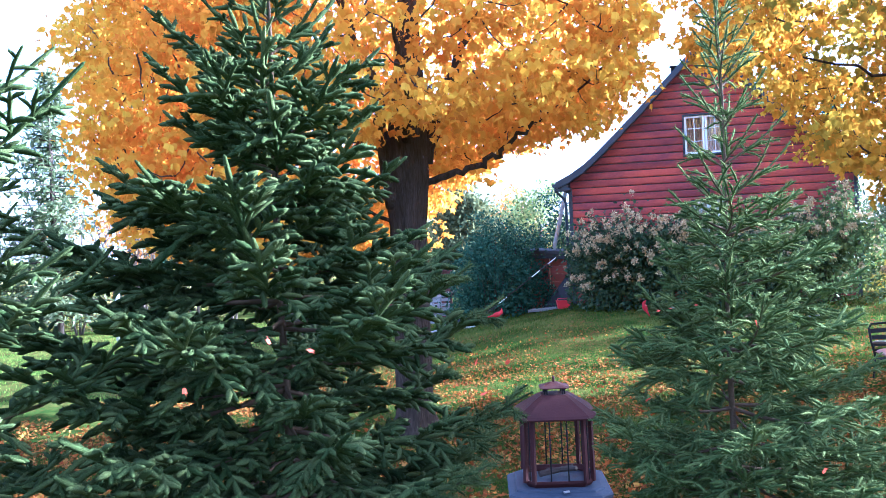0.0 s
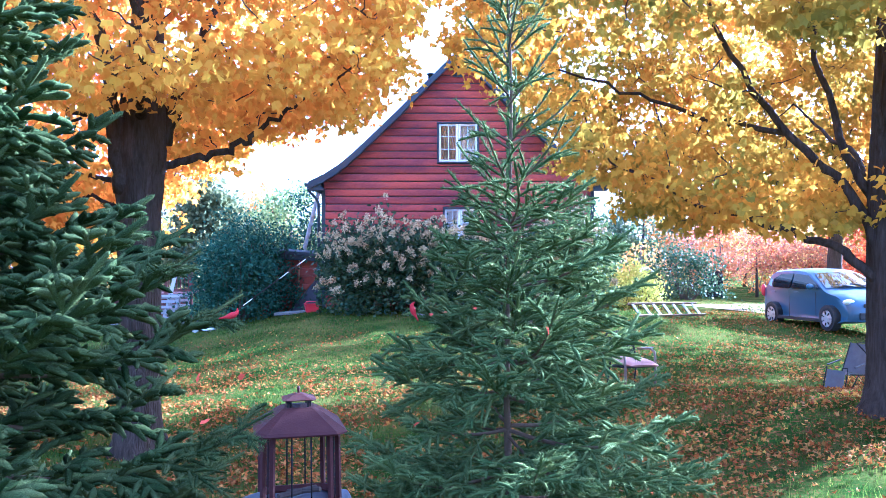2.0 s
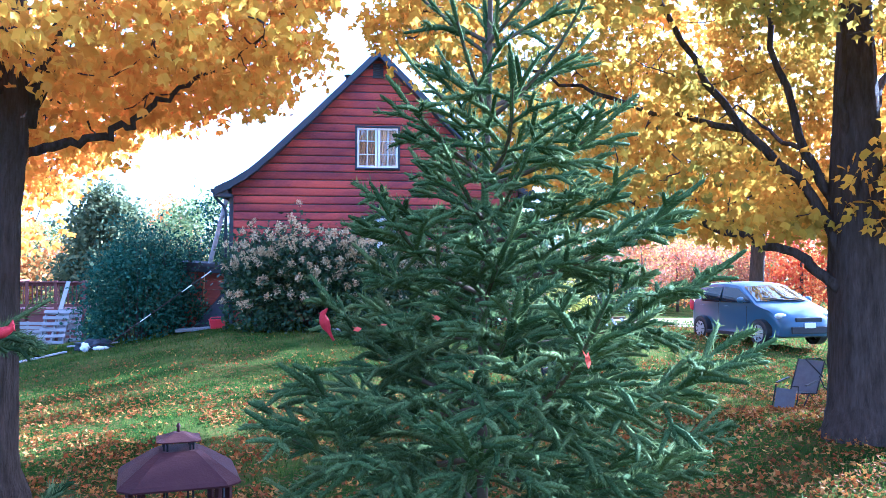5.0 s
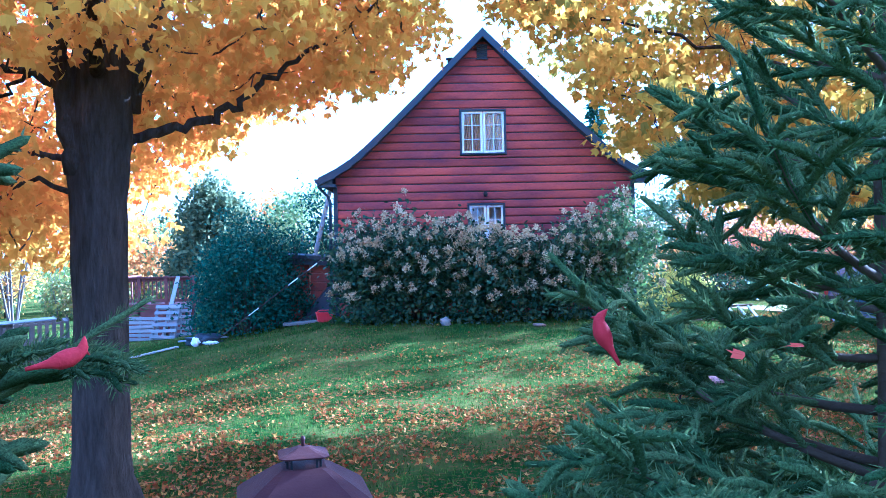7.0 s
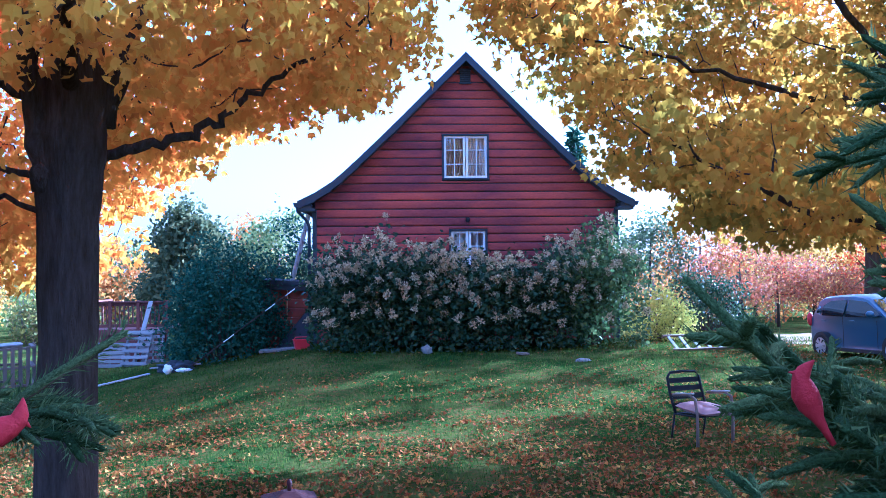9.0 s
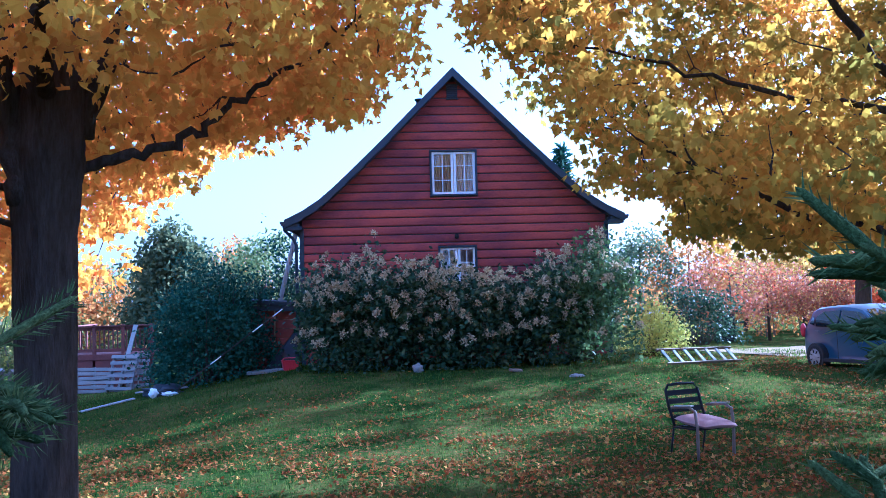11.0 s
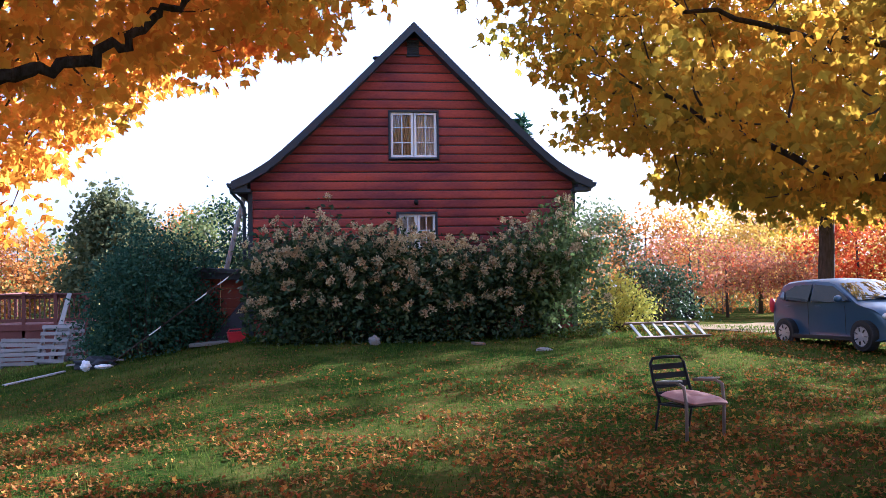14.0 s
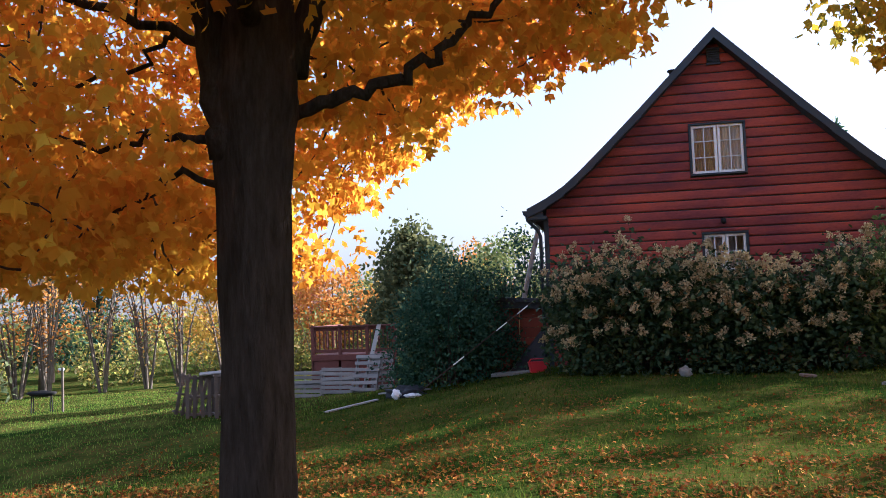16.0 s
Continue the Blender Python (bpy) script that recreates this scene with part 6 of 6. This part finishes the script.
cart = thing("garden_cart", on_ground(5.95, -11.3), "small garden cart with spoked wheels by the maple", "cart", 20)
for sx in (-0.24, 0.24):
    part("frame_rail", Geo().tube([(sx, -0.45, 0.3), (sx, -0.1, 0.26), (sx, 0.3, 0.42), (sx * 0.9, 0.42, 0.62)], 0.013, 8), M_BLACKMETAL, cart, "", True)
part("tray", Geo().box((0, -0.12, 0.3), (0.46, 0.6, 0.02), (4, 0, 0), 0.006), M_PLASTIC, cart)
for sx in (-0.3, 0.3):
    tyre = part("wheel", Geo().lathe([(0.17, -0.025), (0.205, -0.03), (0.22, 0.0), (0.205, 0.03), (0.17, 0.025)], (0, 0, 0), 24, 'x'), M_TYRE, cart, "", True)
    tyre.matrix_basis = pose(sx, -0.1, 0.22)
    sp = Geo().lathe([(0.0, -0.03), (0.04, -0.03), (0.04, 0.03), (0.0, 0.03)], (0, 0, 0), 12, 'x')
    for q in range(6):
        aa = math.pi * q / 3
        sp.beam((0, 0.03 * math.cos(aa), 0.03 * math.sin(aa)), (0, 0.175 * math.cos(aa), 0.175 * math.sin(aa)), 0.014, 0.014)
    part("spokes", sp, M_RIM, tyre)
part("handle", Geo().tube([(-0.2, 0.35, 0.6), (-0.2, 0.75, 0.9), (0.2, 0.75, 0.9), (0.2, 0.35, 0.6)], 0.014, 8), M_BLACKMETAL, cart, "", True)

cart.matrix_basis = cart.matrix_basis @ Matrix.Scale(0.75, 4)

# ---- deck, pallets and odds and ends ----
deck = thing("deck", (-9.6, 5.2, 0.0), "raised red-brown wooden deck with railing", "deck")
for i in range(16):
    part("deck_board", Geo().box((-1.2 + 0.15 * i + 0.02, 0, 0.13), (0.142, 2.6, 0.035), None, 0.005), M_DECK, deck)
part("skirt", Geo().box((0, -1.27, -0.4), (2.4, 0.03, 0.9)).box((0, -1.3, 0.06), (2.46, 0.04, 0.15)), M_DECK, deck)
for x in (-1.2, -0.4, 0.4, 1.2):
    part("post", Geo().box((x, -1.24, 0.05), (0.09, 0.09, 1.85), None, 0.008), M_DECK, deck)
part("top_rail", Geo().box((0, -1.24, 0.93), (2.55, 0.13, 0.04), None, 0.006).box((0, -1.2, 0.86), (2.4, 0.035, 0.09)), M_DECK, deck)
part("bottom_rail", Geo().box((0, -1.24, 0.25), (2.4, 0.04, 0.09)), M_DECK, deck)
for i in range(19):
    part("baluster", Geo().box((-1.12 + 0.124 * i, -1.24, 0.56), (0.036, 0.036, 0.58), None, 0.004), M_DECK, deck)
for y in (-0.7, -0.1, 0.5):
    part("baluster", Geo().box((-1.2, y, 0.56), (0.036, 0.036, 0.58), None, 0.004), M_DECK, deck)
part("side_rail", Geo().box((-1.2, 0, 0.93), (0.13, 2.5, 0.04), None, 0.006), M_DECK, deck)


def pallet(w, h, label, mat, seed, upright=False):
    """A shipping pallet standing on edge."""
    rng = np.random.default_rng(seed)
    pa = thing("pallet", (0, 0, 0), label, "pallet", group="pallets by the deck")
    if upright:
        for z in (0.08, h / 2, h - 0.06):
            part("stringer", Geo().box((0, 0, z), (w, 0.09, 0.05), None, 0.006), mat, pa)
        for i in range(7):
            part("slat", Geo().box((-w / 2 + 0.05 + (w - 0.1) * i / 6, -0.056, h / 2), (0.085, 0.018, h), (0, rng.normal(0, 0.8), 0), 0.004), mat, pa)
        return pa
    for x in (-w / 2 + 0.05, 0, w / 2 - 0.05):
        part("stringer", Geo().box((x, 0, h / 2), (0.04, 0.09, h), None, 0.006), mat, pa)
    for i in range(6):
        part("slat", Geo().box((0, -0.056, 0.06 + (h - 0.12) * i / 5), (w, 0.018, 0.09), (0, rng.normal(0, 0.8), 0), 0.004), mat, pa)
    for i in range(3):
        part("slat", Geo().box((0, 0.056, 0.06 + (h - 0.12) * i / 2), (w, 0.018, 0.09), None, 0.004), mat, pa)
    return pa


for x, y, w, h, rz, lean, sd in ((-10.6, 2.7, 1.0, 0.72, 2, -6, 1), (-9.55, 2.55, 1.05, 0.7, -3, -8, 2), (-8.75, 2.05, 0.75, 1.0, -12, -24, 3), (-8.35, 2.4, 0.6, 0.95, 14, -20, 4)):
    p = pallet(w, h, "weathered grey pallet leaning before the deck", M_PALLET, sd)
    p.matrix_basis = pose(*on_ground(x, y, 0.0), lean, 0, rz)
for x, y, rz, lean, sd in ((-11.85, -0.2, 24, 0, 6), (-10.85, -0.75, 36, 0, 7), (-12.55, 0.25, 60, 14, 8), (-11.75, 0.9, 24, 0, 9), (-10.5, -0.1, 116, 0, 10)):
    p = pallet(1.1, 1.0, "brown pallet standing in a compost enclosure", M_DARKPALLET, sd, True)
    p.matrix_basis = pose(*on_ground(x, y, -0.02), 0, lean, rz)
solid("compost_lid", Geo().box((-11.5, 0.05, float(ground_z(-11.5, 0)) + 1.0), (1.3, 0.8, 0.03), (0, -3, 28)), M_PALLET, "grey board laid over the pallet enclosure", "board")
solid("white_sack", Geo().blob(on_ground(-6.8, -1.9, 0.1), (0.1, 0.08, 0.1), 5, 0.6, 2.5).blob(on_ground(-6.45, -1.95, 0.05), (0.17, 0.07, 0.045), 6, 0.7, 3.0), M_BAG, "crumpled white plastic sack lying on the grass", "sack", smooth=True)
solid("black_sheet", Geo().blob(on_ground(-6.75, -1.3, 0.04), (0.45, 0.4, 0.16), 8, 0.7, 2.0), M_TARP, "crumpled black plastic sheet on the grass", "plastic sheet", smooth=True)
solid("plank", Geo().beam(on_ground(-8.1, -2.6, 0.025), on_ground(-7.3, -1.6, 0.04), 0.1, 0.03), M_SILVERWOOD, "pale weathered plank lying on the grass", "plank")
solid("plank", Geo().beam(on_ground(-7.6, -0.4, 0.06), on_ground(-6.3, -0.9, 0.04), 0.1, 0.035), M_SILVERWOOD, "pale weathered plank lying on the grass", "plank")
solid("plank", Geo().beam(on_ground(-8.95, 2.7, 0.0), (-8.8, 3.8, 0.95), 0.12, 0.03), M_SILVERWOOD, "pale board leaning on the deck", "plank")
pole = thing("striped_pole", (0, 0, 0), "long pole with white bands leaning towards the house", "pole")
pa, pb = np.array(on_ground(-6.4, -1.5, 0.06)), np.array((-3.98, -0.2, 1.5))
for i in range(11):
    part("band", Geo().tube([pa + (pb - pa) * i / 11, pa + (pb - pa) * (i + 1) / 11], 0.013 + (0.001 if i % 2 else 0), 8), M_WHITE if i in (3, 7, 9) else M_TWIG, pole, "", True)
solid("rope", Geo().tube([(-4.55, 1.0, 1.38), (-4.56, 0.98, 0.6), (-4.58, 0.96, -0.12)], 0.012, 6), M_ROPE, "yellow rope hanging on the lean-to wall", "rope", smooth=True)
solid("tarp", Geo().add([(-4.75, 0.35, -0.17), (-3.95, 0.3, -0.12), (-3.93, 0.85, 0.85), (-4.1, 0.95, 0.7), (-4.8, 0.9, -0.15)], [(0, 1, 2), (0, 2, 3), (0, 3, 4)]), M_TARP, "dark tarp draped against the house corner", "tarp")
solid("paving_slab", Geo().box(on_ground(-4.4, -0.35, 0.02), (1.3, 0.5, 0.06), (0, -3, 8)), M_ROCK, "pale concrete slab by the lean-to", "slab")
rbx = thing("red_tub", on_ground(-3.98, -0.85), "red plastic tub on the grass by the hydrangeas", "tub", 15)
v = [(x * s, y * s, z) for z, s in ((0, 0.8), (0.2, 1.0), (0.22, 1.06), (0.22, 0.95), (0.05, 0.76)) for x, y in ((-0.19, -0.13), (0.19, -0.13), (0.19, 0.13), (-0.19, 0.13))]
part("bowl", Geo().add(v, [tri for i in range(4) for j in range(4) for tri in ((i * 4 + j, i * 4 + (j + 1) % 4, i * 4 + 4 + (j + 1) % 4), (i * 4 + j, i * 4 + 4 + (j + 1) % 4, i * 4 + 4 + j))] + [(0, 1, 2), (0, 2, 3), (16, 17, 18), (16, 18, 19)]), M_RED, rbx)
part("handle", Geo().tube([(-0.2, 0, 0.2), (-0.14, 0, 0.28), (0.14, 0, 0.28), (0.2, 0, 0.2)], 0.012, 6), M_RED, rbx, "", True)
solid("stone", Geo().blob(on_ground(-1.1, -3.05, 0.07), (0.11, 0.09, 0.11), 11, 0.6, 1.9), M_ROCK, "pale upright field stone before the hydrangeas", "stone", smooth=True)
solid("stone", Geo().blob(on_ground(1.95, -4.26, 0.0), (0.16, 0.12, 0.04), 12, 0.5, 1.6), M_ROCK, "flat pale stone in the grass", "stone", smooth=True)
solid("bark_piece", Geo().box(on_ground(0.87, -3.5, 0.04), (0.3, 0.12, 0.05), (8, 6, 35), 0.015), M_DARKPALLET, "broken piece of brown wood on the grass", "wood scrap")

# ---- field edge: posts, bench, feeder, grill ----
post = thing("fence_post", on_ground(-20.2, 5.9), "pale wooden post with a white cross-piece", "post")
part("shaft", Geo().box((0, 0, 0.7), (0.065, 0.065, 1.45), None, 0.01), M_BIRCH, post)
part("cross_piece", Geo().box((-0.05, 0, 1.36), (0.2, 0.06, 0.07)), M_WHITE, post)
bn = thing("low_bench", on_ground(-20.9, 5.8), "dark low bench on thin legs beside the post", "bench", 10)
part("seat", Geo().blob((0, 0, 0.62), (0.5, 0.14, 0.1), 4, 0.3, 2.0), M_BLACKMETAL, bn, "", True)
for x in (-0.32, 0.32):
    for y in (-0.08, 0.08):
        part("leg", Geo().beam((x, y, 0), (x * 0.95, y * 0.6, 0.56), 0.03, 0.03), M_BLACKMETAL, bn)
whp = thing("white_pole", on_ground(-24.3, 7.8), "tall white-painted pole in the meadow", "pole")
part("shaft", Geo().tube([(0, 0, 0), (0.02, 0, 2.4), (0, 0.02, 4.9)], [0.1, 0.09, 0.08], 10), M_WHITE, whp, "", True)
part("box", Geo().box((-0.25, 0, 0.45), (0.45, 0.35, 0.3)), M_BLACKMETAL, whp)
fd = thing("bird_house", on_ground(7.4, 8.0), "dark bird feeder with pale tilted roof", "bird feeder", 20)
part("post", Geo().box((0, 0, 0.4), (0.07, 0.07, 0.85)), M_TWIG, fd)
part("house_box", Geo().box((0, 0, 0.9), (0.32, 0.28, 0.26)), M_BLACKMETAL, fd)
part("roof", Geo().box((-0.12, 0, 1.1), (0.36, 0.4, 0.03), (0, -28, 0)).box((0.14, 0, 1.1), (0.3, 0.4, 0.03), (0, 30, 0)), M_WHITE, fd)
gr = thing("grill", on_ground(11.4, 12.0), "black covered barbecue grill beyond the drive", "grill")
part("cart", Geo().box((0, 0, 0.4), (0.7, 0.45, 0.7)), M_BLACKMETAL, gr)
part("lid", Geo().blob((0, 0, 0.9), (0.42, 0.28, 0.28), 2, 0.02), M_BLACKMETAL, gr, "", True)
for sx in (-0.55, 0.55):
    part("side_shelf", Geo().box((sx, 0, 0.75), (0.35, 0.4, 0.03)), M_BLACKMETAL, gr)

# ---- ornaments and caught leaves on the spruces ----
def bird_ornament(at, rz, size, label, tip=-22):
    """A plain bird-shaped garden ornament, one mesh."""
    g = Geo()
    pts = [(-1.05, 0, -0.78), (-0.7, 0, -0.5), (-0.45, 0, -0.3), (-0.15, 0, -0.05), (0.1, 0, 0.2), (0.28, 0, 0.45), (0.36, 0, 0.62), (0.34, 0, 0.78), (0.27, 0, 0.98), (0.2, 0, 1.14)]
    g.tube(np.array(pts) * size, np.array([0.08, 0.11, 0.17, 0.33, 0.36, 0.28, 0.22, 0.19, 0.1, 0.02]) * size, 14)
    g.tube(np.array([(0.5, 0, 0.64), (0.7, 0, 0.58)]) * size, np.array([0.09, 0.01]) * size, 6)
    ob = solid("bird_ornament", g, M_BIRDRED, label, "ornament", smooth=True, group="ornaments on the spruces")
    ob.matrix_basis = pose(*at, 0, 0, rz) @ pose(0, 0, 0, 0, tip, 0)
    return ob


bird_ornament((-1.265, -20.48, 1.56), 165, 0.034, "small red bird-shaped ornament clipped on a spruce twig")
bird_ornament((-1.985, -20.5, 1.545), 20, 0.036, "small red bird-shaped ornament on a bushy spruce", 28)
rl = np.random.default_rng(77)
g = Geo()
CAUGHT = [(-1.14, -20.83, 1.64), (-1.03, -20.81, 1.65), (-1.19, -20.81, 1.63), (-0.86, -20.85, 1.55), (-2.53, -21.91, 1.64), (-1.95, -21.2, 1.46), (-1.24, -21.04, 1.29), (-2.84, -21.98, 1.5), (-1.88, -20.88, 1.41), (-0.82, -21.14, 1.59), (-0.59, -21.05, 0.99), (-2.4, -21.89, 1.62), (-1.87, -21.43, 1.37)]
for i, c in enumerate(CAUGHT):
    lf = scatter(Geo(), rl, np.array([c]) - (0, 0, 0.055), np.array([0.02 if i < 4 else 0.034]), LEAF5, LEAF5_T, 0.7)
    ob = solid("maple_leaf", lf, M_CAUGHT, "fallen orange maple leaf caught on a spruce bough", "leaf", group="leaves caught on the spruces")

# ---- grass and fallen leaves ----
rg = np.random.default_rng(90)
n = 150000
p = np.stack([rg.uniform(-9, 9, n), -16.5 + 17.5 * rg.uniform(0, 1, n) ** 1.15], -1)
p[105000:135000] = np.stack([rg.uniform(-32, -8, 30000), rg.uniform(-9, 14, 30000)], -1)
p[135000:] = np.stack([rg.uniform(8, 22, 15000), rg.uniform(-11, 6, 15000)], -1)
tall = np.where(p[:, 0] < -9, 1.25, np.where(p[:, 0] > 9, 2.0, 1.0))
z = ground_z(p[:, 0], p[:, 1])
a = rg.uniform(0, 6.28, n)
lean = rg.normal(0, 0.022, (n, 2))
hh = rg.uniform(0.03, 0.075, n) * tall ** 0.5
wv = np.stack([np.cos(a), np.sin(a)], -1) * (0.0055 * tall ** 1.6)[:, None]
b0 = np.concatenate([p - wv, (z - 0.005)[:, None]], 1)
b1 = np.concatenate([p + wv, (z - 0.005)[:, None]], 1)
b2 = np.concatenate([p + lean, (z + hh)[:, None]], 1)
tri3 = np.stack([b0, b1, b2], 1)
for nm, sel, mat, lab in (("grass", np.r_[0:105000, 135000:n], M_BLADES, "short green lawn grass"), ("meadow_grass", np.arange(105000, 135000), M_MEADOW_LIT, "longer yellow-green meadow grass with sunlight put into its colour")):
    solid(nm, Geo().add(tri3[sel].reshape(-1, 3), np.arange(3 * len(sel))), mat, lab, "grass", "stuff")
n = 200000
p = np.stack([rg.uniform(-11, 12, n), rg.uniform(-21.5, 1.5, n)], -1)
near = np.clip((-p[:, 1] - 3.5) / 8.5, 0.04, 1) ** 1.6 * np.clip((p[:, 1] + 22) / 4.5, 0, 1) + 0.3 * np.exp(-((p[:, 0] - 8.5) / 3.5) ** 2)
clump = np.array([noise.noise(Vector((x * 0.5, y * 0.8, 3.0))) + 0.5 * noise.noise(Vector((x * 1.7, y * 2.2, 9.0))) for x, y in p])
keep = rg.uniform(0, 1, n) < near * np.clip(0.78 + 2.2 * clump, 0.03, 1.0)
p = p[keep]
z = ground_z(p[:, 0], p[:, 1]) + rg.uniform(0.015, 0.055, len(p))
solid("fallen_leaves", scatter(Geo(), rg, np.concatenate([p, z[:, None]], 1), rg.uniform(0.03, 0.082, len(p)), LEAF3, LEAF3_T, 0.4), M_LITTER, "red-brown maple leaves fallen on the lawn", "leaves", "stuff")
